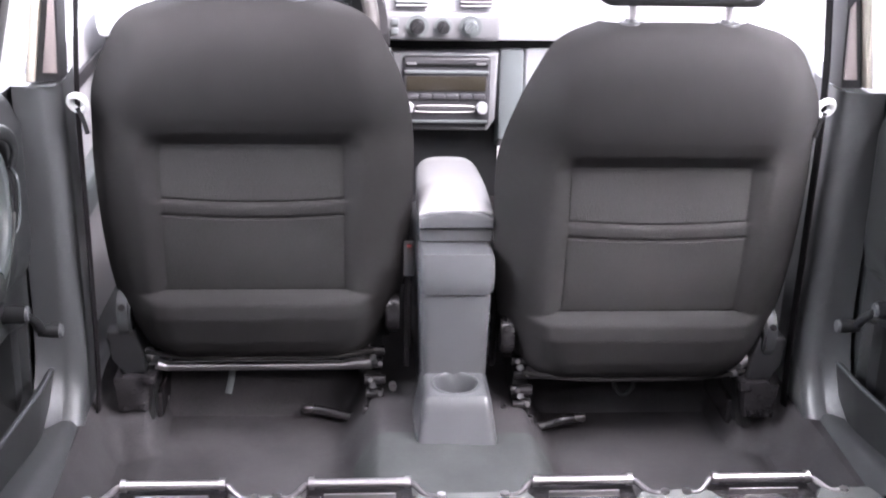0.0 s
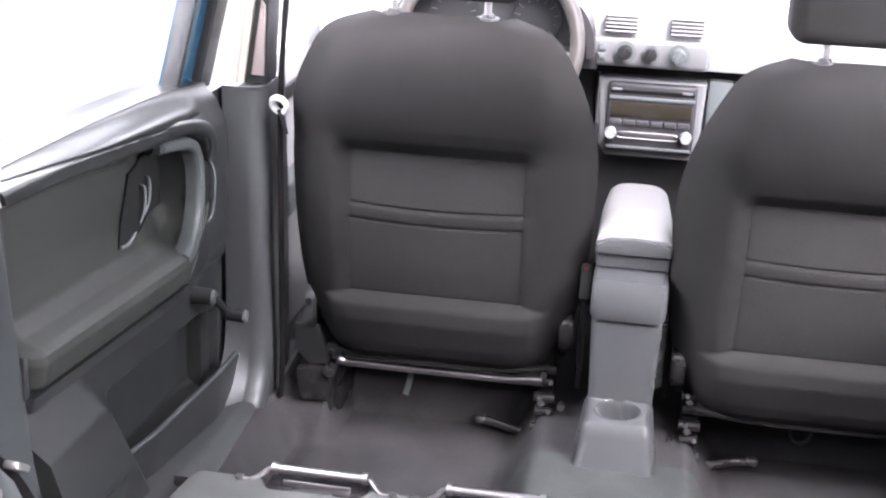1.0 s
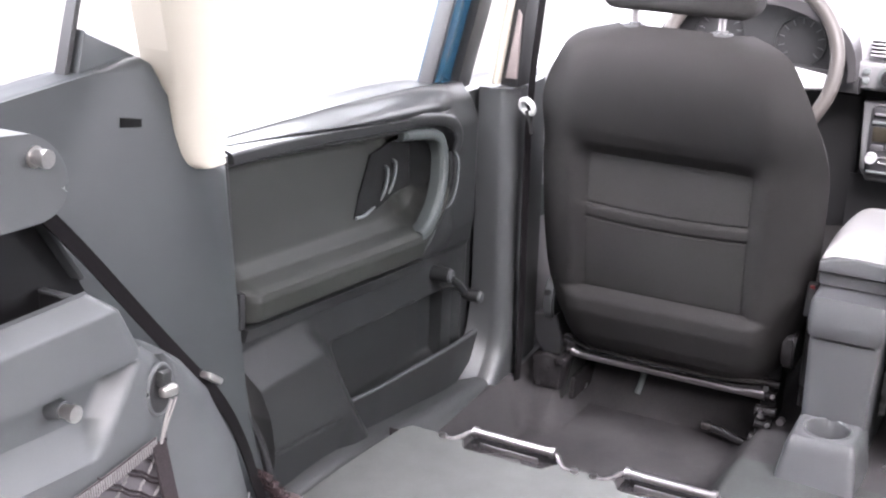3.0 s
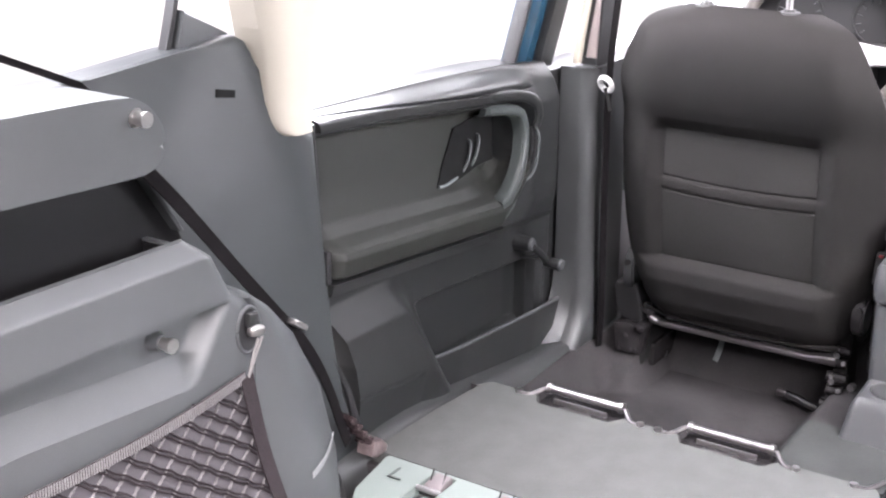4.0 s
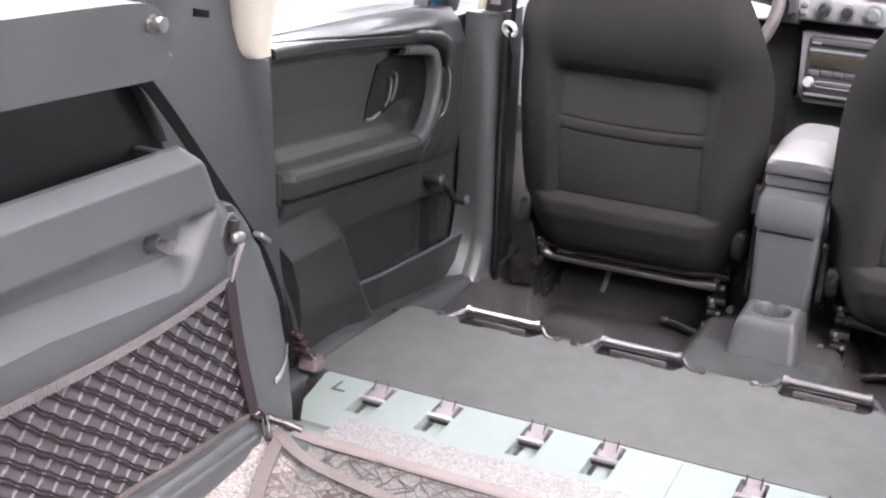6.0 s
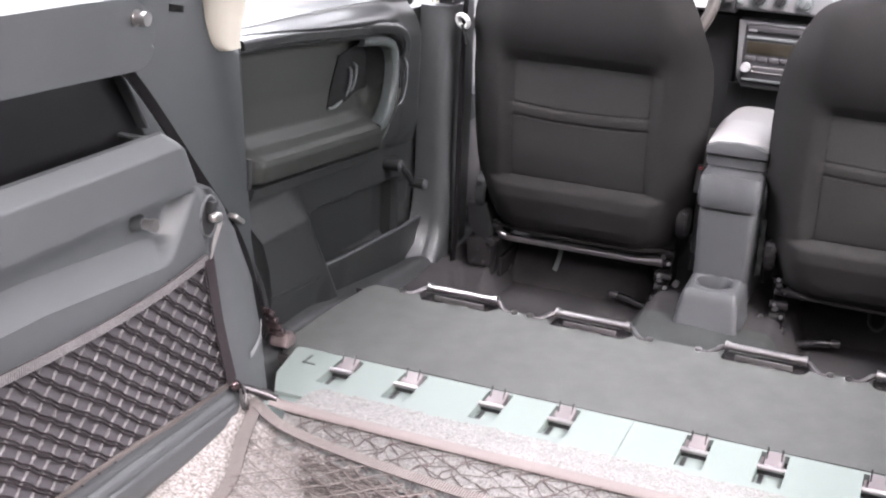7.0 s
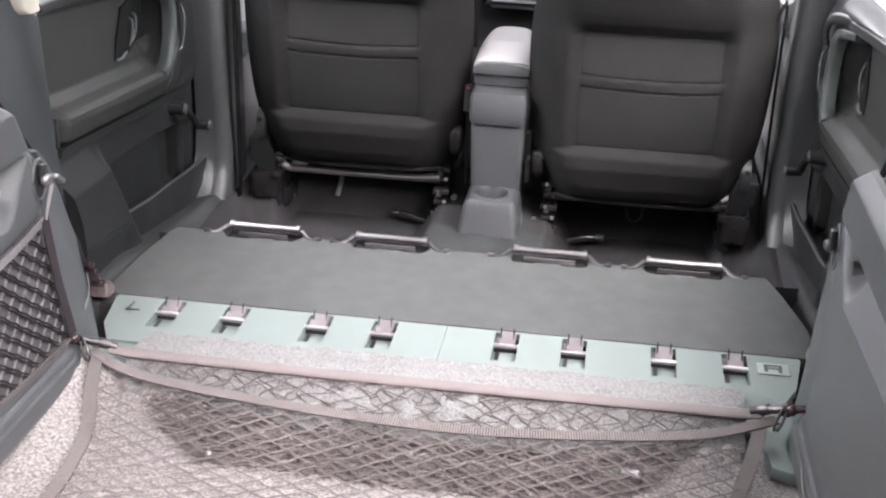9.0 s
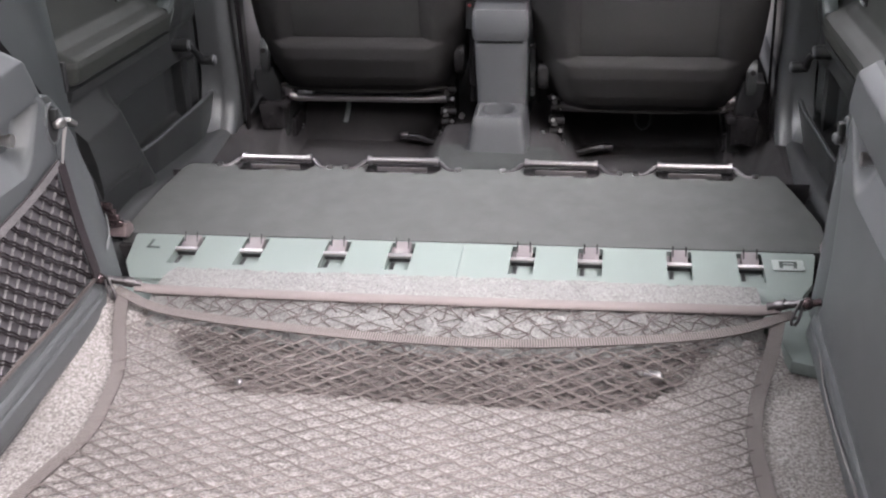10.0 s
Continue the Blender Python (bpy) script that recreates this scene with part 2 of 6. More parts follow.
def strap(bm, pts, axis, ra, rb, n=14):
    """An oval bar along points: half-width ra along the axis, rb across it."""
    axis = Vector(axis).normalized()
    pts = [Vector(p) for p in pts]
    rings = []
    for i, p in enumerate(pts):
        d = (pts[min(i + 1, len(pts) - 1)] - pts[max(i - 1, 0)]).normalized()
        w = d.cross(axis).normalized()
        s = w.cross(d).normalized()
        rings.append([bm.verts.new(p + s * (ra * math.cos(q)) + w * (rb * math.sin(q))) for q in (2 * math.pi * j / n for j in range(n))])
    for a, b in zip(rings, rings[1:]):
        for j in range(n):
            bm.faces.new((a[j], a[(j + 1) % n], b[(j + 1) % n], b[j]))
    bm.faces.new(rings[0][::-1])
    bm.faces.new(rings[-1])
    return bm


def band(bm, pts, width_dir, w, t):
    """A flat strap of width w and thickness t along points."""
    wd = Vector(width_dir).normalized()
    pts = [Vector(p) for p in pts]
    rings = []
    for i, p in enumerate(pts):
        d = (pts[min(i + 1, len(pts) - 1)] - pts[max(i - 1, 0)]).normalized()
        nrm = d.cross(wd).normalized()
        q = nrm.cross(d).normalized()
        rings.append([bm.verts.new(p + q * sx * w / 2 + nrm * sz * t / 2) for sx, sz in ((-1, -1), (1, -1), (1, 1), (-1, 1))])
    for a, b in zip(rings, rings[1:]):
        for j in range(4):
            bm.faces.new((a[j], a[(j + 1) % 4], b[(j + 1) % 4], b[j]))
    bm.faces.new(rings[0][::-1])
    bm.faces.new(rings[-1])
    return bm


def ribs(bm, pts, width_dir, w, pitch, lift=0.0012):
    """Cross ribs, one every pitch, on a strap that runs along points."""
    wd = Vector(width_dir).normalized()
    pts = [Vector(p) for p in pts]
    left = 0.0
    for a, b in zip(pts, pts[1:]):
        d = b - a
        ln = d.length
        d.normalize()
        nrm = d.cross(wd).normalized()
        q = nrm.cross(d).normalized()
        while left < ln:
            c = a + d * left
            e = pitch * 0.3
            ring = [bm.verts.new(c + d * k * e + nrm * h * lift + q * side * w / 2) for side in (-1, 1) for k, h in ((-1, 1), (-0.55, 1.75), (0.55, 1.75), (1, 1), (1, -1.75), (-1, -1.75))]
            for j in range(6):
                bm.faces.new((ring[j], ring[(j + 1) % 6], ring[6 + (j + 1) % 6], ring[6 + j]))
            bm.faces.new(ring[5::-1])
            bm.faces.new(ring[6:])
            left += pitch
        left -= ln
    return bm


def ring(bm, at, r, thick, turn=None, n=48, m=12):
    """A round hoop in the x, z plane."""
    t = Matrix.Translation(at) @ (turn or Matrix())
    vs = [[bm.verts.new(t @ Vector(((r + thick * math.cos(q)) * math.cos(a), thick * math.sin(q), (r + thick * math.cos(q)) * math.sin(a)))) for q in (2 * math.pi * j / m for j in range(m))] for a in (2 * math.pi * i / n for i in range(n))]
    for i in range(n):
        for j in range(m):
            bm.faces.new((vs[i][j], vs[(i + 1) % n][j], vs[(i + 1) % n][(j + 1) % m], vs[i][(j + 1) % m]))
    return bm


def prism(bm, prof, axis, lo, hi, bevel=0.0, seg=2):
    """A profile of 2D points drawn out along an axis (the two numbers are the other axes in order)."""
    def at(p, h):
        v = list(p)
        v.insert("xyz".index(axis), h)
        return v
    a = [bm.verts.new(at(p, lo)) for p in prof]
    b = [bm.verts.new(at(p, hi)) for p in prof]
    fs = [bm.faces.new(a), bm.faces.new(b[::-1])]
    for i in range(len(prof)):
        j = (i + 1) % len(prof)
        fs.append(bm.faces.new((a[i], b[i], b[j], a[j])))
    if bevel:
        es = {e for f in fs[:2] for e in f.edges}
        bmesh.ops.bevel(bm, geom=list(es), offset=bevel, segments=seg, profile=0.5, affect="EDGES", clamp_overlap=True)
    return bm


def sheet(bm, fn, nu, nv, back):
    """A skin over u, v in 0..1, closed at the back by back(u, v)."""
    f = [[bm.verts.new(fn(i / nu, j / nv)) for j in range(nv + 1)] for i in range(nu + 1)]
    g = [[bm.verts.new(back(i / nu, j / nv)) for j in range(nv + 1)] for i in range(nu + 1)]
    for i in range(nu):
        for j in range(nv):
            bm.faces.new((f[i][j], f[i + 1][j], f[i + 1][j + 1], f[i][j + 1]))
            bm.faces.new((g[i][j + 1], g[i + 1][j + 1], g[i + 1][j], g[i][j]))
    for i in range(nu):
        bm.faces.new((f[i + 1][0], f[i][0], g[i][0], g[i + 1][0]))
        bm.faces.new((f[i][nv], f[i + 1][nv], g[i + 1][nv], g[i][nv]))
    for j in range(nv):
        bm.faces.new((f[0][j], f[0][j + 1], g[0][j + 1], g[0][j]))
        bm.faces.new((f[nu][j + 1], f[nu][j], g[nu][j], g[nu][j + 1]))
    return bm


def step(a, b, x):
    t = min(1, max(0, (x - a) / (b - a)))
    return t * t * (3 - 2 * t)


def along(pts, x):
    """Piecewise line through (x, value) pairs."""
    if x <= pts[0][0]:
        return pts[0][1]
    for (a, p), (b, q) in zip(pts, pts[1:]):
        if x <= b:
            return p + (q - p) * (x - a) / (b - a)
    return pts[-1][1]


def curve(pts, soft=0.006):
    """The same, rounded off over a length soft."""
    a, b = pts[0][0], pts[-1][0]
    n = 800
    xs = np.linspace(a, b, n)
    ys = np.interp(xs, [p[0] for p in pts], [p[1] for p in pts])
    w = max(2, int(soft / (b - a) * n))
    k = np.exp(-0.5 * (np.arange(-3 * w, 3 * w + 1) / w) ** 2)
    ys = np.convolve(np.pad(ys, 3 * w, mode="edge"), k / k.sum(), mode="valid")
    return lambda x: float(np.interp(x, xs, ys))


def smooth_path(pts, n=8):
    """A curve through points (Catmull-Rom)."""
    p = [Vector(q) for q in pts]
    p = [p[0] * 2 - p[1]] + p + [p[-1] * 2 - p[-2]]
    out = []
    for i in range(1, len(p) - 2):
        for k in range(n):
            t = k / n
            a, b, c, d = p[i - 1:i + 3]
            out.append(0.5 * ((2 * b) + (c - a) * t + (2 * a - 5 * b + 4 * c - d) * t * t + (3 * b - 3 * c + d - a) * t ** 3))
    out.append(p[-2])
    return out


B = bmesh.new

# ---- ground and shell ----
bm = B()
bmesh.ops.create_grid(bm, x_segments=2, y_segments=2, size=400, matrix=Matrix.Translation((0, 0, -0.62)))
solo("ground", bm, M_GROUND, "pale concrete ground round the parked car", "ground", kind="structure")

# unseen wall added behind the car to block light from the horizon
bm = box(B(), (-9.0, -4.3, -0.70), (9.0, -4.0, 3.2), 0.01)
solo("light_block_wall", bm, M_GROUND, "unseen plain grey wall, added to block light behind the car", "wall", kind="structure")

# cargo carpet: one slab with a raised strip along its front edge
def cargo_z(x, y):
    return 0.002 * noise.noise((x * 9, y * 9, 0)) + 0.001 + step(0.50, 0.545, y) * (0.012 + 0.015 * noise.noise((x * 38, y * 38, 4)) + 0.010 * noise.noise((x * 17, y * 20, 9))) + 0.04 * step(0.50, 0.585, -x) * step(0.22, 0.53, y)

bm = B()
sheet(bm, lambda u, v: (-0.59 + 1.18 * u, -0.16 + 0.77 * v, cargo_z(-0.59 + 1.18 * u, -0.16 + 0.77 * v)), 170, 110,
      lambda u, v: (-0.59 + 1.18 * u, -0.16 + 0.77 * v, -0.05))
solo("floor", bm, M_CARPET, "speckled light grey-brown carpet of the car's cargo floor", "cargo floor", kind="structure")

def strip_pt(u, v):
    x = -0.505 + 1.02 * u
    y0 = along([(-0.505, 0.548), (-0.19, 0.484), (0.07, 0.470), (0.29, 0.492), (0.515, 0.552)], x)
    y = y0 + (0.712 - y0) * v
    fuzz = 0.0022 * noise.noise((x * 60, y * 60, 8)) + 0.0018 * noise.noise((x * 130, y * 130, 1))
    z = 0.047 - 0.010 * step(0.64, 0.71, y) - 0.034 * step(0.602, y0, y) + 0.003 * noise.noise((x * 14, y * 20, 3)) + fuzz
    # puffs pressed through the slack netting
    z += 0.007 * noise.noise((x * 30, y * 26, 5)) * step(0.600, 0.585, y)
    return (x, y - 0.004 * noise.noise((x * 6, 0, 1)) + 0.004 * v * noise.noise((x * 45, 0, 6)), z)

bm = B()
sheet(bm, strip_pt, 300, 60, lambda u, v: (strip_pt(u, v)[0], strip_pt(u, v)[1], -0.03))
solo("carpet_strip", bm, M_STRIP, "pale speckled raised carpet edge in front of the plastic plate", "carpet", kind="structure")

# dark mat, rising to the front seats' footwells
def mat_pt(u, v):
    y = 0.872 + 0.305 * v
    left = along([(0.872, 0.664), (1.04, 0.644), (1.15, 0.624), (1.18, 0.604)], y)
    right = along([(0.872, 0.658), (0.97, 0.655), (1.01, 0.645), (1.10, 0.618), (1.165, 0.594), (1.18, 0.576)], y)
    x = -left + (left + right) * u
    nick = 0.0
    for c, w in ((0.433, 0.088), (0.164, 0.088)):
        nick += 0.036 * step(w, w - 0.02, abs(abs(x) - c))
    if v > 0.8:
        y -= nick * (v - 0.8) / 0.2
    z = 0.028 + 0.027 * v - 0.008 * step(0.97, 1.0, v) + 0.0015 * noise.noise((x * 7, y * 7, 5))
    return (x, y, z)

bm = B()
sheet(bm, mat_pt, 150, 30, lambda u, v: (mat_pt(u, v)[0], mat_pt(u, v)[1], -0.10))
solo("floor_mat", bm, M_MAT, "dark grey felt floor mat behind the front seats", "floor mat", kind="structure")

# dark floor pan under the mat's slanted sides
bm = box(B(), (-0.70, 0.86, -0.12), (0.70, 1.30, 0.006), 0.004)
for v in bm.verts:
    if v.co.y > 1.2 and v.co.z > 0:
        v.co.z = -0.03
solo("floor_pan", bm, M_WELL, "black carpet at the sides of the felt mat", "floor", kind="structure")

# footwells and tunnel in black carpet
def well_z(x, y):
    ax = abs(x)
    tunnel = step(0.20, 0.125, ax)
    z = -0.125 + tunnel * 0.092
    z += (0.036 - z) * step(1.225, 1.178, y)
    z += (-0.035 - z) * step(1.775, 1.825, y) * (1 - tunnel)
    z += (-0.02 - z) * step(0.580, 0.645, ax) * (1 - step(1.225, 1.178, y))
    z += (-0.052 - z) * step(0.515, 0.550, ax) * step(1.58, 1.66, y) * step(0.66, 0.61, ax)
    z += 0.02 * math.exp(-((ax - 0.53) / 0.05) ** 2 - ((y - 1.55) / 0.09) ** 2)
    return z + 0.003 * noise.noise((x * 6, y * 6, 2))

bm = B()
sheet(bm, lambda u, v: (-0.66 + 1.32 * u, 1.172 + 1.35 * v, well_z(-0.66 + 1.32 * u, 1.172 + 1.35 * v)), 130, 120,
      lambda u, v: (-0.66 + 1.32 * u, 1.172 + 1.35 * v, -0.2))
solo("footwell_floor", bm, M_WELL, "black carpet of the footwells and the centre tunnel", "floor", kind="structure")

# grey felt over the tunnel behind the console
def tunnel_pt(u, v):
    y = 1.182 + 0.33 * v
    half = 0.200 - 0.030 * v
    x = half * (2 * u - 1)
    return (x, y, well_z(x, y) + 0.006 + 0.002 * noise.noise((x * 14, y * 14, 3)))

bm = B()
sheet(bm, tunnel_pt, 40, 40, lambda u, v: (tunnel_pt(u, v)[0], tunnel_pt(u, v)[1], tunnel_pt(u, v)[2] - 0.03))
solo("tunnel_carpet", bm, M_TUNNEL, "grey felt over the centre tunnel", "carpet", kind="structure")

# unseen roof; the hole over the front seats is added to let light in
bm = B()
box(bm, (-0.60, -0.05, 1.08), (0.60, 1.05, 1.13), 0.01)
box(bm, (-0.60, 1.05, 1.08), (-0.44, 2.0, 1.13), 0.0)
box(bm, (0.44, 1.05, 1.08), (0.60, 2.0, 1.13), 0.0)
box(bm, (-0.60, 2.0, 1.08), (0.60, 2.1, 1.13), 0.0)
solo("ceiling", bm, M_HEAD, "unseen pale fabric headliner, left open over the front seats for light", "headliner", kind="structure")

# unseen raised tailgate added to limit rear sky light, open where its window sits
bm = B()
prism(bm, [(-0.06, 1.10), (-0.08, 1.14), (-0.16, 1.225), (-0.14, 1.185)], "x", -0.62, 0.62, 0.006)
prism(bm, [(-0.52, 1.59), (-0.54, 1.63), (-0.66, 1.76), (-0.70, 1.75), (-0.69, 1.71)], "x", -0.62, 0.62, 0.006)
for sx in (-0.62, 0.55):
    prism(bm, [(-0.14, 1.185), (-0.16, 1.225), (-0.54, 1.63), (-0.52, 1.59)], "x", sx, sx + 0.07, 0.006)
gate = solo("tailgate", bm, M_HEAD, "unseen raised tailgate with a pale inner lining, limiting the rear sky", "tailgate", kind="structure")
# tinted pane added to dim the light from above and behind
bm = prism(B(), [(-0.148, 1.200), (-0.152, 1.206), (-0.532, 1.612), (-0.528, 1.606)], "x", -0.551, 0.551)
part("tailgate_glass", bm, M_TINT, gate, "unseen tinted tailgate window, added to dim the rear sky")


# ---- loading plate with latch slots ----
SLOTS = [sx * s for sx in (-1, 1) for s in (0.112, 0.233, 0.391, 0.515)]
SLOT_Y = (0.757, 0.864)
plate = thing("latch_plate", (0, 0.80, 0.0), "pale green-grey plastic plate with eight seat latch slots", "plate")


def plate_z(y):
    return 0.026 - 0.006 * step(0.80, 0.70, y)


def plate_half(y):
    return along([(0.70, 0.585), (0.76, 0.615), (0.83, 0.645), (0.88, 0.625)], y)


for s in (-1, 1):
    bm = B()
    xs = sorted([abs(q) for q in SLOTS if q * s > 0])
    cuts = [0.0004] + [e for q in xs for e in (q - 0.022, q + 0.022)] + [None]
    ys = [0.70, SLOT_Y[0], SLOT_Y[1], 0.880]
    grid = {}

    def corner(i, j):
        if (i, j) not in grid:
            px = cuts[i] if cuts[i] is not None else plate_half(ys[j])
            grid[i, j] = bm.verts.new((s * px, ys[j], plate_z(ys[j])))
        return grid[i, j]

    tops = []
    for j in range(3):
        for i in range(len(cuts) - 1):
            if not (j == 1 and i % 2 == 1):
                tops.append(bm.faces.new((corner(i, j), corner(i + 1, j), corner(i + 1, j + 1), corner(i, j + 1))))
    ext = bmesh.ops.extrude_face_region(bm, geom=tops)
    bmesh.ops.translate(bm, verts=[v for v in ext["geom"] if isinstance(v, bmesh.types.BMVert)], vec=(0, 0, -0.012))
    part("half_plate", bm, M_PLATE, plate)
    # ends that drop beside the carpet
    bm = B()
    prism(bm, [(s * 0.49, 0.60), (s * 0.60, 0.60), (s * 0.60, 0.70), (s * 0.49, 0.745)] if s < 0 else [(0.49, 0.60), (0.535, 0.585), (0.548, 0.49), (0.60, 0.47), (0.60, 0.70), (0.49, 0.745)], "z", 0.004, 0.014 if s < 0 else 0.026, 0.003)
    part("end_plate", bm, M_PLATEDARK if s < 0 else M_PLATE, plate)
bm = B()
box(bm, (-0.62, 0.69, -0.045), (0.62, 0.88, -0.03))
part("well_bottom", bm, M_PLATEDARK, plate, "grey-green bottom below the slots")
# raised letter marks
bm = B()
box(bm, (-0.592, 0.812, 0.0262), (-0.588, 0.846, 0.0275))
box(bm, (-0.592, 0.812, 0.0262), (-0.568, 0.816, 0.0275))
part("letter_mark", bm, M_MARK, plate, "dark letter L")
bm = B()
box(bm, (0.552, 0.800, 0.0262), (0.607, 0.842, 0.0272), 0.0004)
part("label", bm, material("pale_label", (0.27, 0.295, 0.28), 0.5), plate, "pale label with the letter R")
bm = B()
for lo, hi in (((0.564, 0.808), (0.570, 0.834)), ((0.564, 0.829), (0.594, 0.834)), ((0.590, 0.819), (0.595, 0.834)), ((0.564, 0.819), (0.594, 0.823)), ((0.588, 0.808), (0.594, 0.819))):
    box(bm, (*lo, 0.0275), (*hi, 0.0283))
part("letter_mark", bm, M_MARK, plate)

# one latch, then its copies
def latch():
    t = thing("seat_latch", (0, 0, 0), "steel seat latch bar sunk in a plate slot", "seat latch", "latches in the plate")
    bm = B()
    for sx in (-1, 1):
        box(bm, (sx * 0.0235 - 0.001, -0.107, -0.034), (sx * 0.0235 + 0.001, 0.0, -0.013))
    box(bm, (-0.024, -0.002, -0.034), (0.024, 0.0, -0.013))
    box(bm, (-0.024, -0.109, -0.034), (0.024, -0.107, -0.013))
    part("slot_wall", bm, M_PLATEDARK, t, "grey-green slot wall")
    bm = B()
    box(bm, (-0.0225, -0.106, -0.034), (0.0225, -0.045, -0.0150), 0.002)
    part("slot_floor", bm, M_PLATE, t, "grey-green slot floor")
    bm = B()
    rod(bm, (-0.022, -0.048, -0.002), (0.022, -0.048, -0.002), 0.0047, 14)
    part("latch_bar", bm, M_CHROME, t, "bright steel latch bar")
    bm = B()
    box(bm, (-0.0215, -0.044, -0.030), (0.0215, -0.002, -0.010), 0.002)
    part("guide_bed", bm, M_METAL, t, "dark guide bed")
    bm = B()
    prism(bm, [(-0.040, -0.012), (-0.040, -0.002), (-0.034, 0.002), (-0.006, 0.007), (-0.002, 0.004), (-0.002, -0.012)], "x", -0.0135, 0.0155, 0.0018)
    part("guide", bm, M_GUIDE, t, "brown-pink plastic guide")
    bm = B()
    prism(bm, [(-0.034, -0.012), (-0.034, -0.005), (-0.012, -0.002), (-0.012, -0.012)], "x", -0.0205, -0.0150, 0.0015)
    part("side_guide", bm, M_GUIDE, t)
    for sx in (-1, 1):
        bm = B()
        rod(bm, (sx * 0.0115 + 0.0005, -0.030, -0.004), (sx * 0.0115 + 0.0005, -0.016, 0.019), 0.0013, 8)
        part("prong", bm, M_METAL, t)
    bm = B()
    box(bm, (-0.0170, -0.104, -0.0160), (-0.0095, -0.050, -0.0138), 0.0005)
    part("catch", bm, M_DARK, t, "dark slit below the bar")
    return t


first = latch()
for i, x in enumerate(SLOTS):
    m = Matrix.Translation((x, SLOT_Y[1], plate_z(0.83) - 0.001))
    if i:
        copy_thing(first, m)
    else:
        keep = m
first.matrix_basis = keep


# ---- seat anchor bars at the mat's front edge ----
def anchor(name="anchor_bar"):
    t = thing(name, (0, 0, 0), "bright steel seat anchor bar in a black recess", "anchor bar", "anchor bars at the mat's edge")
    bm = B()
    rod(bm, (-0.072, 0, 0.008), (0.072, 0, 0.008), 0.0068, 16)
    for sx in (-1, 1):
        rod(bm, (sx * 0.066, 0, 0.008), (sx * 0.074, 0, 0.008), 0.0092, 16)
    part("bar", bm, M_CHROME, t)
    for sx in (-1, 1):
        bm = B()
        tube(bm, smooth_path([(sx * 0.072, 0, 0.006), (sx * 0.080, -0.003, 0.005), (sx * 0.092, -0.018, 0.0), (sx * 0.102, -0.026, -0.002), (sx * 0.118, -0.027, -0.002)], 5), 0.0048, 8)
        part("wire", bm, M_STEEL, t)
        bm = B()
        rod(bm, (sx * 0.118, -0.027, -0.010), (sx * 0.118, -0.027, 0.004), 0.0068, 6)
        part("bolt", bm, M_CHROME, t)
    bm = B()
    box(bm, (-0.078, -0.050, -0.075), (0.078, 0.018, -0.008), 0.004)
    part("recess", bm, M_METAL, t, "black steel recess")
    bm = B()
    box(bm, (-0.052, -0.021, -0.009), (0.052, -0.017, 0.001), 0.001)
    part("slot_edge", bm, M_CHROME, t)
    return t


first = anchor()
for i, x in enumerate((-0.4325, -0.164, 0.164, 0.4325)):
    m = Matrix.Translation((x, 1.186, 0.054))
    if i:
        copy_thing(first, m)
    else:
        keep = m
first.matrix_basis = keep


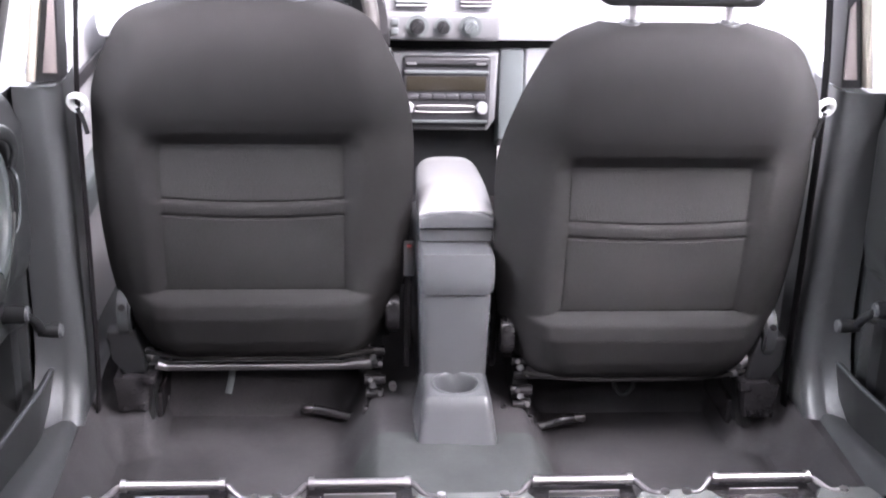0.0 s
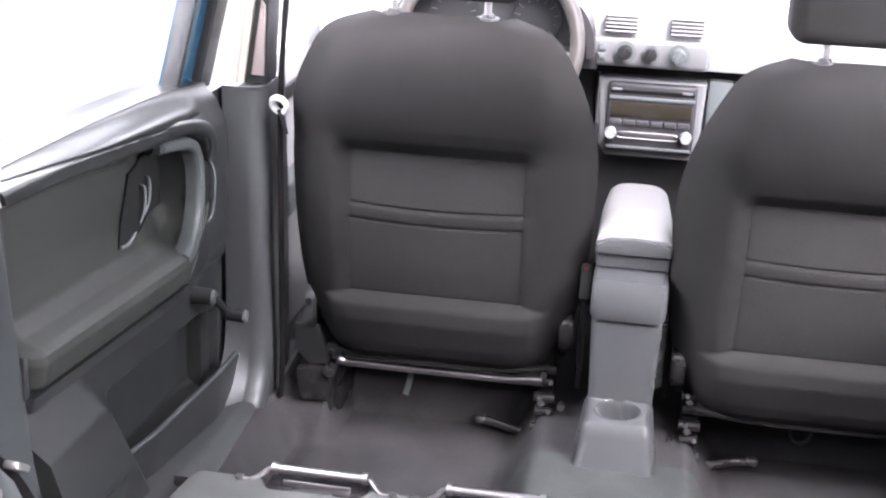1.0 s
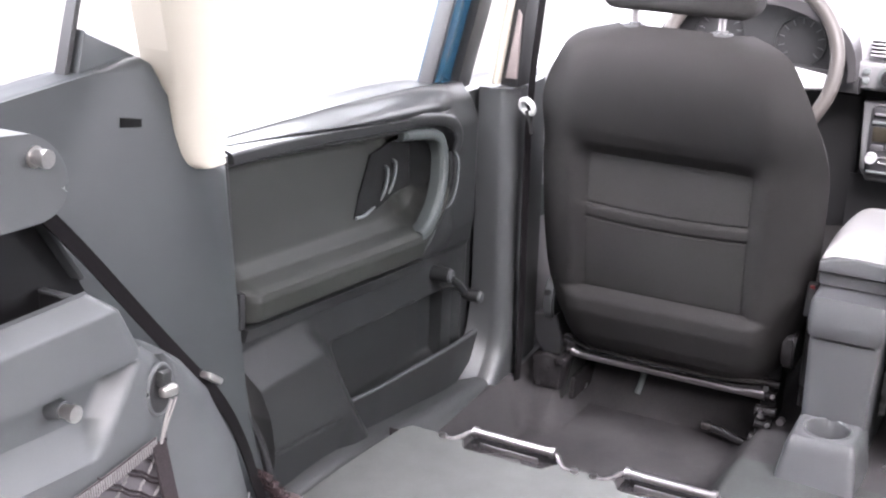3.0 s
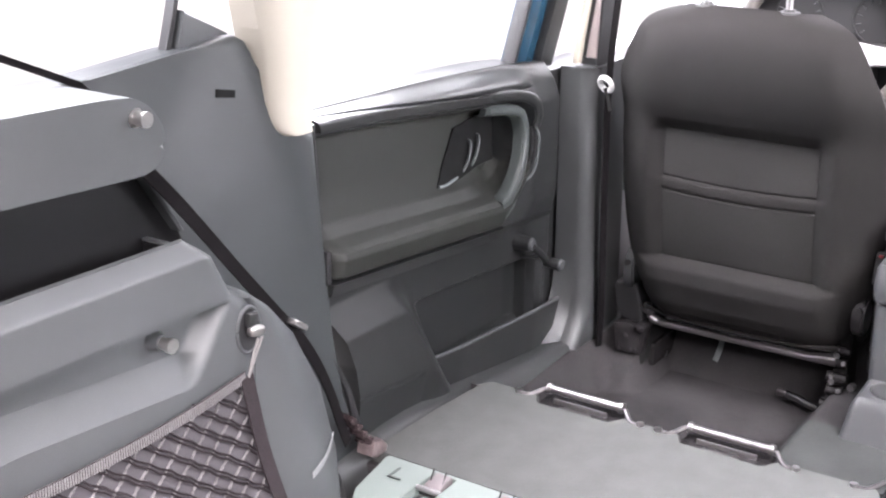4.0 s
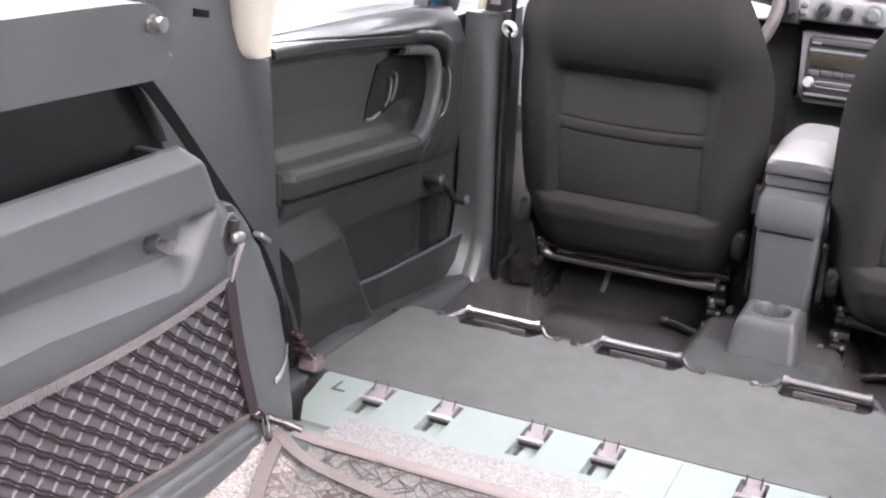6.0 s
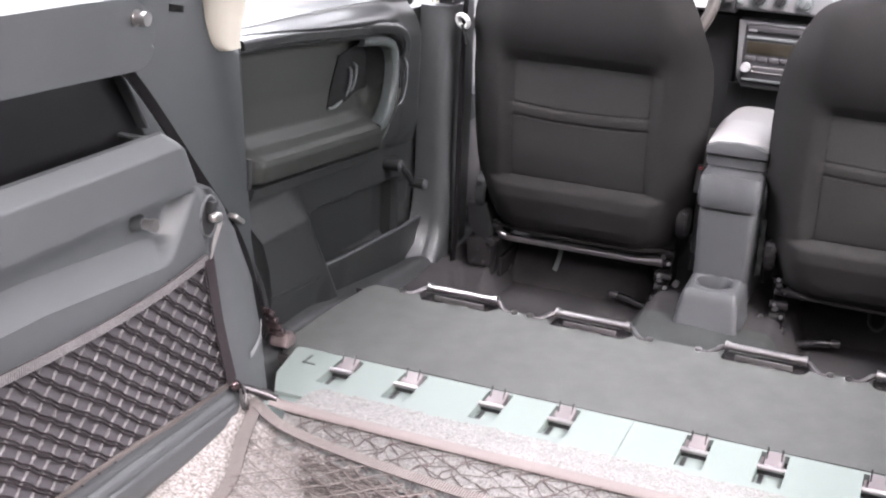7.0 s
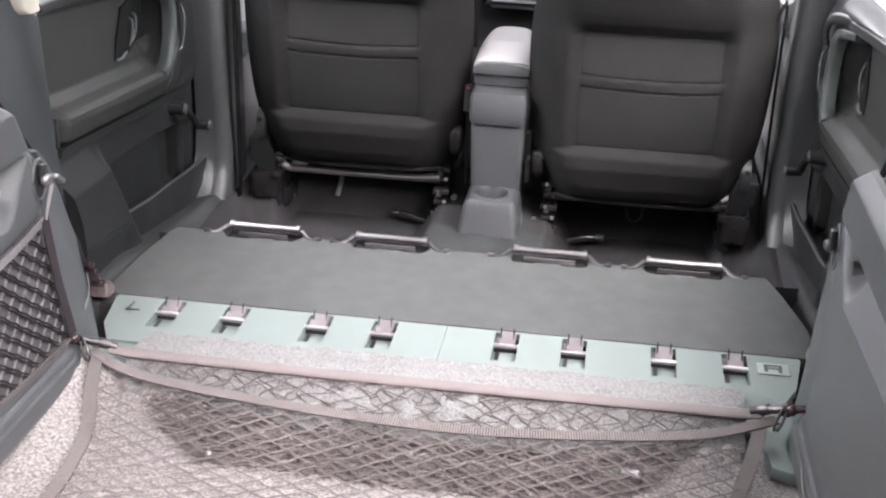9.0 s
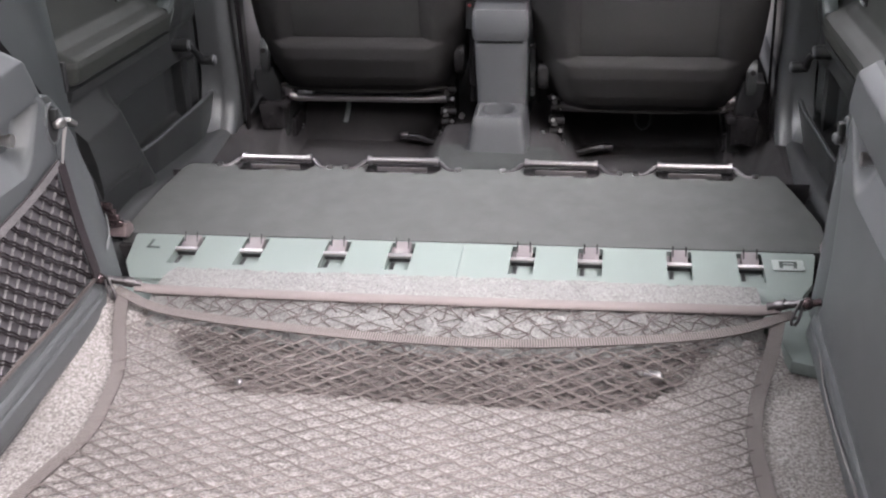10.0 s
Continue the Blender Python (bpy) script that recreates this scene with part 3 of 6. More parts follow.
# ---- front seats ----
def front_seat(cx, dy, dz, label, grp, in_sign):
    """cx: middle; dy, dz: how far this seat stands off; in_sign: which side the tunnel is on."""
    t = thing("front_seat", (cx, 1.75 + dy, -0.1), label, "car seat", grp)
    halfs = [(0.055, 0.196), (0.085, 0.214), (0.12, 0.230), (0.16, 0.242), (0.22, 0.252), (0.29, 0.258), (0.36, 0.261), (0.43, 0.262), (0.48, 0.259), (0.54, 0.249), (0.59, 0.235), (0.63, 0.216), (0.66, 0.201), (0.68, 0.185), (0.694, 0.166), (0.703, 0.145), (0.709, 0.118), (0.711, 0.108)]
    half_low, half_high = curve([(z, h * 1.04) for z, h in halfs], 0.016), curve([(z, h * 1.04) for z, h in halfs], 0.005)

    def half_at(z):
        k = step(0.62, 0.67, z)
        return half_low(z) * (1 - k) + half_high(z) * k

    mid = [(0.055, 0.012), (0.075, -0.010), (0.10, -0.022), (0.150, -0.034), (0.180, -0.031), (0.190, -0.018), (0.1955, 0.005), (0.25, -0.001), (0.335, -0.003), (0.345, -0.005), (0.362, -0.005), (0.372, 0.001), (0.44, 0.008), (0.460, 0.012), (0.472, 0.002), (0.488, -0.016), (0.515, -0.032), (0.55, -0.046), (0.60, -0.057), (0.64, -0.059), (0.67, -0.052), (0.69, -0.040), (0.703, -0.025), (0.711, -0.010)]
    mid_low, mid_high = curve(mid, 0.0045), curve(mid, 0.016)

    def mid_at(z):
        k = step(0.50, 0.55, z)
        return mid_low(z) * (1 - k) + mid_high(z) * k

    def rear_y(z):
        return 1.632 - 0.137 * (z - 0.15) + dy

    def back_pt(u, v):
        z = 0.055 + 0.656 * (1 - (1 - v) ** 1.35)
        h = half_at(z)
        a = 2 * u - 1
        x = h * a
        e = abs(a)
        ax = abs(x)
        sag = 0.007 * (1 - (min(ax, 0.16) / 0.16) ** 2) * step(0.30, 0.33, z) * step(0.42, 0.39, z)
        # rounding towards the sides and the top
        side = (0.085 - 0.030 * step(0.45, 0.62, z)) * max(0, (e - 0.55) / 0.45) ** 2.4
        top = 0.018 * step(0.88, 1.0, v) ** 2
        wide = 0.170 + 0.03 * step(0.47, 0.52, z) + 0.03 * step(0.2, 0.18, z)
        w = step(wide + 0.02, wide - 0.028, ax)
        off = w * mid_at(z + sag) + (1 - w) * (-0.016 + 0.010 * step(0.16, 0.06, z) - 0.030 * step(0.46, 0.58, z) + 0.030 * step(0.65, 0.711, z))
        seam = 0.0
        for zs in (0.369, 0.341):
            seam += 0.003 * math.exp(-((z + sag - zs) / 0.0026) ** 2) * step(0.158, 0.152, ax)
        seam += 0.0018 * math.exp(-((ax - 0.153) / 0.003) ** 2) * step(0.19, 0.2, z) * step(0.47, 0.46, z)
        seam += 0.0025 * math.exp(-((z - 0.4645) / 0.0028) ** 2) * step(0.155, 0.150, ax)
        seam += 0.007 * math.exp(-((z - 0.1955) / 0.0030) ** 2) * step(0.166, 0.156, ax)
        return (cx + x, rear_y(z) + side + top + off + seam, z + dz - 0.007 * e ** 3 * step(0.86, 1.0, v))

    def front_pt(u, v):
        z = 0.055 + 0.656 * (1 - (1 - v) ** 1.35)
        h = half_at(z)
        a = 2 * u - 1
        e = abs(a)
        k = step(0.45, 1.0, v)
        return (cx + h * a * (0.97 - 0.10 * k), rear_y(z) + 0.135 - 0.03 * (1 - step(0, 0.1, v)) - 0.05 * step(0.7, 1, v) ** 2 - 0.04 * max(0, (e - 0.6) / 0.4) ** 2 + 0.02 * e - 0.03 * step(0.46, 0.62, z), z + dz - 0.03 * k)

    bm = B()
    sheet(bm, back_pt, 150, 300, front_pt)
    back = part("backrest", bm, M_FABRIC, t)

    def on_back(x, z, lift):
        p = back_pt((x / half_at(z) + 1) / 2, 1 - (1 - (z - 0.055) / 0.656) ** (1 / 1.35))
        return (p[0], p[1] - lift, p[2])

    for z0, z1 in ((0.199, 0.337), (0.373, 0.461)):
        bm = B()
        sheet(bm, lambda u, v: on_back(0.151 * (2 * u - 1), z0 + (z1 - z0) * v - 0.007 * (1 - (2 * u - 1) ** 2) * (v if z1 < 0.4 else 1 - v), 0.0012), 40, 24, lambda u, v: on_back(0.151 * (2 * u - 1), z0 + (z1 - z0) * v - 0.007 * (1 - (2 * u - 1) ** 2) * (v if z1 < 0.4 else 1 - v), -0.004))
        part("fabric_panel", bm, M_INSERT, back, "ribbed charcoal fabric panel")
    bm = B()
    sheet(bm, lambda u, v: (cx - 0.25 + 0.5 * u, 1.74 + dy + 0.46 * v, 0.20 + dz + 0.03 * abs(2 * u - 1) ** 2 + 0.04 * step(0, 1, v) - 0.03 * (2 * v - 1) ** 4), 16, 14,
          lambda u, v: (cx - 0.235 + 0.47 * u, 1.74 + dy + 0.46 * v, 0.06 + dz + 0.03 * v))
    part("seat_cushion", bm, M_FABRIC, t)
    # headrest on two posts
    top = 0.711 + dz
    py = rear_y(0.711) + 0.012
    bm = B()
    box(bm, (cx - 0.136, py - 0.050, top + 0.020), (cx + 0.136, py + 0.045, top + 0.195), 0.024, 5)
    for v in bm.verts:
        k = (v.co.x - cx) / 0.138
        v.co.y += 0.02 * k * k
        v.co.z += 0.006 * k * k if v.co.z < top + 0.1 else -0.02 * k * k
    rest = part("headrest", bm, M_FABRIC, t)
    for sx in (-1, 1):
        bm = B()
        rod(bm, (cx + sx * 0.077, py, top - 0.03), (cx + sx * 0.077, py - 0.004, top + 0.06), 0.0062, 14)
        part("headrest_post", bm, M_CHROME, rest, "bright steel headrest post")
        bm = B()
        rod(bm, (cx + sx * 0.077, py, top - 0.010), (cx + sx * 0.077, py, top - 0.002), 0.021, 24, 0.019)
        rod(bm, (cx + sx * 0.077, py, top - 0.003), (cx + sx * 0.077, py, top + 0.003), 0.012, 20, 0.010)
        part("post_guide", bm, M_DARK, t, "flat black post guide")
    # reclining joints, brackets, rails
    for s in (-1, 1):
        inn = s == in_sign
        x = cx + s * 0.238
        bm = B()
        rod(bm, (x - s * 0.012, 1.690 + dy, 0.130 + dz), (x + s * 0.012, 1.690 + dy, 0.130 + dz), 0.034, 24)
        for v in bm.verts:
            v.co.z = 0.130 + dz + (v.co.z - 0.130 - dz) * (1.4 if not inn else 1.1)
        bmesh.ops.bevel(bm, geom=[e for e in bm.edges if len(e.link_faces) == 2 and e.calc_face_angle(0) > 1.0], offset=0.004, segments=2, affect="EDGES")
        cover = part("recliner_cover", bm, M_PILLAR if not inn else M_METAL, t, "dark grey plastic recliner cover" if not inn else "black recliner joint")
        bm = B()
        rod(bm, (x + s * 0.002, 1.664 + dy, 0.150 + dz), (x + s * 0.002, 1.654 + dy, 0.152 + dz), 0.006, 12)
        part("recliner_pin", bm, M_METAL, cover)
        xr = cx + s * 0.207
        bm = B()
        prism(bm, [(1.72 + dy, 0.10), (1.77 + dy, 0.10), (1.78 + dy, -0.07), (1.66 + dy, -0.07), (1.705 + dy, 0.0)], "x", xr - 0.014, xr + 0.014, 0.004)
        arm = part("bracket", bm, M_BLACK, t, "black steel seat bracket")
        if inn:
            for k, (bz, wd, dp) in enumerate(((-0.058, 0.021, 0.0), (-0.030, 0.016, 0.012), (-0.006, 0.019, 0.020), (0.022, 0.014, 0.030), (0.045, 0.018, 0.036))):
                bm = B()
                rod(bm, (xr - wd, 1.668 + dp + dy, bz), (xr + wd, 1.668 + dp + dy, bz), 0.0105, 12)
                part("clamp", bm, M_METAL, arm, "glossy black clamp")
                bm = B()
                rod(bm, (xr + (0.010 if k % 2 else -0.008), 1.660 + dp + dy, bz + 0.004), (xr + (0.010 if k % 2 else -0.008), 1.652 + dp + dy, bz + 0.006), 0.0042, 8)
                part("bolt", bm, M_CHROME, arm, "bright bolt head")
            bm = rod(B(), (cx + s * 0.240, 1.684 + dy, -0.014 + dz), (cx + s * 0.240, 1.666 + dy, -0.012 + dz), 0.0072, 8)
            part("bolt", bm, M_CHROME, arm, "bright bolt head")
        else:
            bm = B()
            prism(bm, [(cx + s * 0.204, 0.020), (cx + s * 0.250, 0.018), (cx + s * 0.258, 0.050), (cx + s * 0.274, 0.085), (cx + s * 0.270, 0.100), (cx + s * 0.222, 0.104), (cx + s * 0.208, 0.060)], "y", 1.668 + dy, 1.75 + dy, 0.006, 3)
            part("side_cover", bm, M_DARK, t, "dark grey plastic seat side cover")
            bm = B()
            prism(bm, [(cx + s * 0.200, -0.048), (cx + s * 0.256, -0.050), (cx + s * 0.262, 0.014), (cx + s * 0.236, 0.022), (cx + s * 0.196, 0.018)], "y", 1.650 + dy, 1.74 + dy, 0.005, 2)
            foot = part("rail_foot", bm, M_METAL, t, "glossy black rail foot")
            for bx, bz in ((0.212, -0.036), (0.240, -0.040), (0.226, -0.006)):
                bm = B()
                rod(bm, (cx + s * bx, 1.652 + dy, bz), (cx + s * bx, 1.640 + dy, bz + 0.003), 0.0048, 6)
                part("bolt", bm, M_METAL, foot)
            bm = B()
            rod(bm, (cx + s * 0.205, 1.690 + dy, 0.050), (cx + s * 0.188, 1.676 + dy, 0.046), 0.013, 14, 0.009)
            rod(bm, (cx + s * 0.186, 1.674 + dy, 0.036), (cx + s * 0.172, 1.676 + dy, 0.030), 0.010, 12, 0.008)
            part("hinge_boss", bm, M_CHROME, t, "bright steel hinge boss")
            bm = B()
            box(bm, (cx + s * 0.198 - 0.012, 1.642 + dy, 0.006), (cx + s * 0.198 + 0.012, 1.70 + dy, 0.026), 0.006)
            part("clamp", bm, M_METAL, arm, "glossy black clamp")
        bm = B()
        lift = 0.0 if inn else 0.042
        box(bm, (xr - 0.024, (1.640 if inn else 1.70) + dy, -0.130 + lift), (xr + 0.024, 2.05 + dy, -0.076 + lift), 0.008)
        part("seat_rail", bm, M_METAL, t, "black steel seat rail")
        for k, (by, bz) in enumerate(((1.672, -0.012), (1.690, 0.036))):
            bm = B()
            rod(bm, (xr - 0.004, by + dy + 0.002, bz), (xr - 0.004, by + dy - 0.009, bz + 0.006), 0.0068, 6)
            part("bolt", bm, M_METAL, arm)
    bm = B()
    tube(bm, [(cx - 0.204, 1.70 + dy, 0.024), (cx - 0.17, 1.698 + dy, 0.020), (cx + 0.17, 1.698 + dy, 0.020), (cx + 0.204, 1.70 + dy, 0.026)], 0.0085, 12)
    rod(bm, (cx + in_sign * 0.150, 1.698 + dy, 0.021), (cx + in_sign * 0.200, 1.699 + dy, 0.025), 0.0086, 14, 0.0135)
    part("cross_tube", bm, M_CHROME if in_sign > 0 else M_GLOSS, t, "shiny steel cross tube")
    bm = B()
    box(bm, (cx - 0.20, 1.705 + dy, 0.036), (cx + 0.20, 1.76 + dy, 0.075), 0.006)
    part("seat_pan", bm, M_METAL, t, "black seat pan edge")
    bm = B()
    if in_sign > 0:
        strap(bm, smooth_path([(cx - 0.060, 1.772 + dy, -0.012), (cx - 0.063, 1.768 + dy, -0.036), (cx - 0.068, 1.764 + dy, -0.058), (cx - 0.070, 1.762 + dy, -0.066)], 4), (1, 0, 0), 0.0062, 0.003)
    else:
        tube(bm, smooth_path([(cx - 0.022, 1.760 + dy, -0.006), (cx - 0.018, 1.752 + dy, -0.034), (cx - 0.002, 1.750 + dy, -0.046), (cx + 0.014, 1.752 + dy, -0.034), (cx + 0.018, 1.760 + dy, -0.008)], 5), 0.004, 8)
    part("wire_hook", bm, M_TRIM if in_sign > 0 else M_DOOR, t, "grey hook under the seat pan")
    bm = B()
    strap(bm, smooth_path([(cx + in_sign * 0.078, 1.758 + dy, -0.100), (cx + in_sign * 0.115, 1.750 + dy, -0.100), (cx + in_sign * 0.150, 1.745 + dy, -0.108), (cx + in_sign * 0.195, 1.74 + dy, -0.112)], 4), (0, 0.3, 1), 0.009, 0.005)
    lever = part("release_lever", bm, M_METAL, t)
    bm = box(B(), (cx + in_sign * 0.070, 1.750 + dy, -0.106), (cx + in_sign * 0.094, 1.766 + dy, -0.090), 0.006, 3)
    part("lever_end", bm, M_STEEL, lever, "grey lever end")
    # piping along the lower edge
    bm = B()
    tube(bm, [(cx + 0.205 * (2 * k / 20 - 1), rear_y(0.055) + 0.006 + 0.03 * abs(2 * k / 20 - 1) ** 3, 0.056 + dz) for k in range(21)], 0.005, 8)
    part("piping", bm, M_FABRIC, t)
    return t


front_seat(-0.34, 0.0, 0.0, "charcoal fabric driver's seat seen from behind", "front seats", 1)
front_seat(0.34, -0.05, -0.024, "charcoal fabric passenger seat slid further back", "front seats", -1)


# ---- centre console ----
con = thing("centre_console", (0.005, 1.6, -0.05), "grey plastic centre console with a cup holder and folded armrest", "console")
cx0 = 0.004
def cup_top(u, v):
    x, y = cx0 - 0.061 + 0.122 * u, 1.486 + 0.122 * v
    e = max(0, (abs(2 * u - 1) - 0.74) / 0.26)
    f = max(0, (0.17 - v) / 0.17)
    z = 0.048 + 0.006 * v - 0.020 * e ** 2.4 - 0.030 * f ** 2.4
    d = math.hypot(x - cx0, (y - 1.548) * 1.0) / 0.0375
    z += 0.002 * math.exp(-((d - 1.06) / 0.05) ** 2)
    if d < 1:
        z -= 0.068 * step(1.0, 0.88, d)
    return (x, y, z)


bm = B()
sheet(bm, cup_top, 96, 90, lambda u, v: (cx0 + (cup_top(u, v)[0] - cx0) * 1.30, cup_top(u, v)[1] - 0.045 * (1 - v), -0.10))
part("cup_base", bm, M_CONSOLE, con, "grey base with a round cup holder")
bm = B()
prism(bm, [(1.600, -0.08), (1.585, 0.05), (1.578, 0.20), (1.60, 0.215), (2.1, 0.215), (2.1, -0.08)], "x", cx0 - 0.060, cx0 + 0.062, 0.016, 4)
for v in bm.verts:
    v.co.x = cx0 + (v.co.x - cx0) * (0.90 + 0.10 * step(0.05, 0.19, v.co.z))
part("body", bm, M_CONSOLE, con)
bm = B()
prism(bm, [(1.572, 0.206), (1.562, 0.235), (1.575, 0.278), (1.66, 0.285), (1.66, 0.206)], "x", cx0 - 0.064, cx0 + 0.066, 0.014, 4)
part("rear_bin", bm, M_CONSOLE, con)
bm = B()
prism(bm, [(1.625, 0.286), (1.622, 0.308), (1.70, 0.312), (1.70, 0.286)], "x", cx0 - 0.063, cx0 + 0.065, 0.006, 2)
part("hinge_band", bm, M_CONSOLE, con)
arm_ridge = curve([(1.624, 0.340), (1.632, 0.349), (1.650, 0.358), (1.675, 0.367), (1.70, 0.374), (1.84, 0.375), (1.89, 0.368), (1.915, 0.350), (1.922, 0.335)], 0.005)


def arm_pt(u, v):
    y = 1.624 + 0.298 * v
    a = 2 * u - 1
    half = 0.064 * (1 - 0.12 * step(1.72, 1.93, y))
    x = cx0 + 0.001 + half * math.copysign(1 - (1 - abs(a)) ** 1.6, a)
    k = abs(x - cx0 - 0.001) / half
    return (x, y + 0.006 * k ** 4 * (1 - v), 0.334 + (arm_ridge(y) - 0.334) * max(0.0, 1 - k ** 3.4) ** 0.45)


bm = B()
sheet(bm, arm_pt, 56, 90, lambda u, v: (arm_pt(u, v)[0], arm_pt(u, v)[1], 0.313))
part("armrest", bm, M_ARM, con, "light grey vinyl armrest lid")
# darker piece stands in for the shade on the lid's lower rear
bm = prism(B(), [(cx0 - 0.064, 0.312), (cx0 + 0.066, 0.312), (cx0 + 0.066, 0.330), (cx0 + 0.045, 0.339), (cx0 + 0.001, 0.342), (cx0 - 0.043, 0.339), (cx0 - 0.064, 0.330)], "y", 1.612, 1.640, 0.004, 3)
part("armrest_shade", bm, M_CONSOLE, con, "shaded lower rear of the armrest lid, in darker grey")

# belt buckles between the seats and the console
def buckle(x, y, z, lean):
    t = thing("belt_buckle", (x, y, 0.0), "black belt buckle with a red button beside the seat", "belt buckle", "belt buckles")
    bm = B()
    box(bm, (x - 0.010, y - 0.014, z - 0.034), (x + 0.010, y + 0.014, z + 0.030), 0.004, 2, pose(0, 0, 0, lean, 0, 0))
    part("housing", bm, M_DARK, t)
    bm = B()
    box(bm, (x - 0.004, y - 0.0155, z + 0.022), (x + 0.004, y - 0.008, z + 0.027), 0.0015, 2)
    part("release_button", bm, M_RED, t, "red release button")
    bm = B()
    tube(bm, [(x, y + 0.02, 0.02), (x, y + 0.01, z - 0.03)], 0.006, 8)
    part("stalk", bm, M_METAL, t)


buckle(-0.074, 1.675, 0.240, -12)
buckle(0.084, 1.675, 0.235, -12)

# crumpled white strip between the console and the passenger seat
def white_strip_pt(u, v):
    return (0.066 + 0.014 * u + 0.004 * noise.noise((u * 5, v * 9, 1)), 1.70 + 0.02 * u + 0.012 * noise.noise((u * 6, v * 8, 4)), 0.03 + 0.13 * v)


bm = B()
sheet(bm, white_strip_pt, 12, 30, lambda u, v: (white_strip_pt(u, v)[0], white_strip_pt(u, v)[1] + 0.002, white_strip_pt(u, v)[2]))
solo("white_strip", bm, M_WHITE, "crumpled white strip beside the passenger seat", "plastic film")


# ---- dashboard ----
DY = 2.06
dash = thing("dashboard", (0, DY + 0.1, 0.3), "light grey dashboard with climate controls and air vents", "dashboard")
bm = B()
prism(bm, [(DY + 0.05, 0.561), (DY - 0.005, 0.563), (DY - 0.015, 0.60), (DY, 0.655), (DY + 0.06, 0.69), (DY + 0.4, 0.73), (DY + 0.4, 0.556)], "x", -0.67, 0.67, 0.012)
part("upper_dash", bm, M_DASH, dash)
bm = B()
prism(bm, [(DY + 0.02, 0.542), (DY + 0.01, 0.20), (DY + 0.10, 0.08), (DY + 0.4, 0.08), (DY + 0.4, 0.542)], "x", 0.175, 0.66, 0.01)
part("glove_box", bm, M_DASH, dash)
bm = B()
prism(bm, [(DY + 0.005, 0.542), (DY, 0.36), (DY + 0.06, 0.33), (DY + 0.4, 0.33), (DY + 0.4, 0.542)], "x", 0.122, 0.172, 0.008)
part("centre_side_panel", bm, M_TRIM, dash)
bm = B()
prism(bm, [(DY + 0.07, 0.542), (DY + 0.06, 0.30), (DY + 0.16, 0.08), (DY + 0.4, 0.08), (DY + 0.4, 0.542)], "x", -0.66, -0.10, 0.01)
part("knee_panel", bm, M_KNEE, dash)
# black box stands in for the shade between upper dash and radio
bm = B()
box(bm, (-0.66, DY + 0.03, 0.540), (0.66, DY + 0.4, 0.558))
part("shadow_gap", bm, M_BLACK, dash, "black strip for the shade in the gap under the upper dash")
bm = B()
prism(bm, [(-0.094, 0.536), (0.120, 0.536), (0.116, 0.400), (0.100, 0.376), (-0.070, 0.376), (-0.086, 0.400)], "y", DY, DY + 0.2, 0.008, 3)
part("radio_surround", bm, M_CLIMATE, dash, "satin grey radio surround")
bm = B()
box(bm, (-0.11, DY + 0.06, 0.02), (0.13, DY + 0.3, 0.374))
part("lower_centre", bm, M_KNEE, dash)
bm = B()
box(bm, (-0.112, DY - 0.034, 0.564), (0.118, DY + 0.03, 0.620), 0.010, 3)
part("climate_panel", bm, M_CLIMATE, dash, "grey climate panel")
for k, x in enumerate((-0.047, 0.003, 0.057)):
    bm = B()
    rod(bm, (x, DY - 0.033, 0.594), (x, DY - 0.039, 0.594), 0.022 if k != 1 else 0.017, 28)
    seat_ring = part("dial_ring", bm, M_TRIM, dash)
    bm = B()
    rod(bm, (x, DY - 0.038, 0.594), (x, DY - 0.056, 0.594), 0.015 if k != 1 else 0.012, 24, 0.012)
    box(bm, (x - 0.004, DY - 0.062, 0.582), (x + 0.004, DY - 0.05, 0.607), 0.002, 2, pose(0, 0, 0, 0, 30, 0))
    part("dial_knob", bm, M_KNEE if k < 2 else M_TRIM, seat_ring, "rotary climate knob")
for z in (0.584, 0.602):
    bm = B()
    box(bm, (-0.098, DY - 0.040, z - 0.006), (-0.084, DY - 0.032, z + 0.006), 0.002)
    part("push_button", bm, M_TRIM, dash)
for x in (-0.058, 0.069):
    bm = B()
    box(bm, (x - 0.032, DY - 0.022, 0.628), (x + 0.032, DY + 0.03, 0.667), 0.004)
    vent = part("vent_frame", bm, M_DASHDARK, dash, "dark air vent")
    for k in range(5):
        bm = B()
        z = 0.633 + 0.0075 * k
        box(bm, (x - 0.031, DY - 0.030, z - 0.0016), (x + 0.031, DY - 0.018, z + 0.0016), 0.0006)
        part("vent_slat", bm, M_DASH, vent)
# radio
radio = thing("car_radio", (0.014, DY, 0.45), "grey car radio with a dark display and two knobs", "radio")
bm = B()
box(bm, (-0.074, DY - 0.012, 0.388), (0.103, DY + 0.06, 0.530), 0.008, 3)
part("radio_face", bm, M_RADIO, radio)
bm = B()
box(bm, (-0.066, DY - 0.015, 0.461), (0.094, DY - 0.01, 0.491), 0.002)
part("display", bm, M_SCREEN, radio, "dark blank display")
bm = B()
box(bm, (-0.068, DY - 0.015, 0.510), (0.097, DY - 0.0125, 0.5165), 0.001)
part("disc_slot", bm, M_BLACK, radio, "dark disc slot")
for x in (-0.056, 0.083):
    bm = box(B(), (x - 0.010, DY - 0.017, 0.514), (x + 0.010, DY - 0.012, 0.519), 0.0015)
    part("slot_button", bm, M_CLIMATE, radio)
bm = B()
box(bm, (-0.070, DY - 0.016, 0.496), (0.099, DY - 0.009, 0.503), 0.002)
part("upper_bar", bm, M_TRIM, radio)
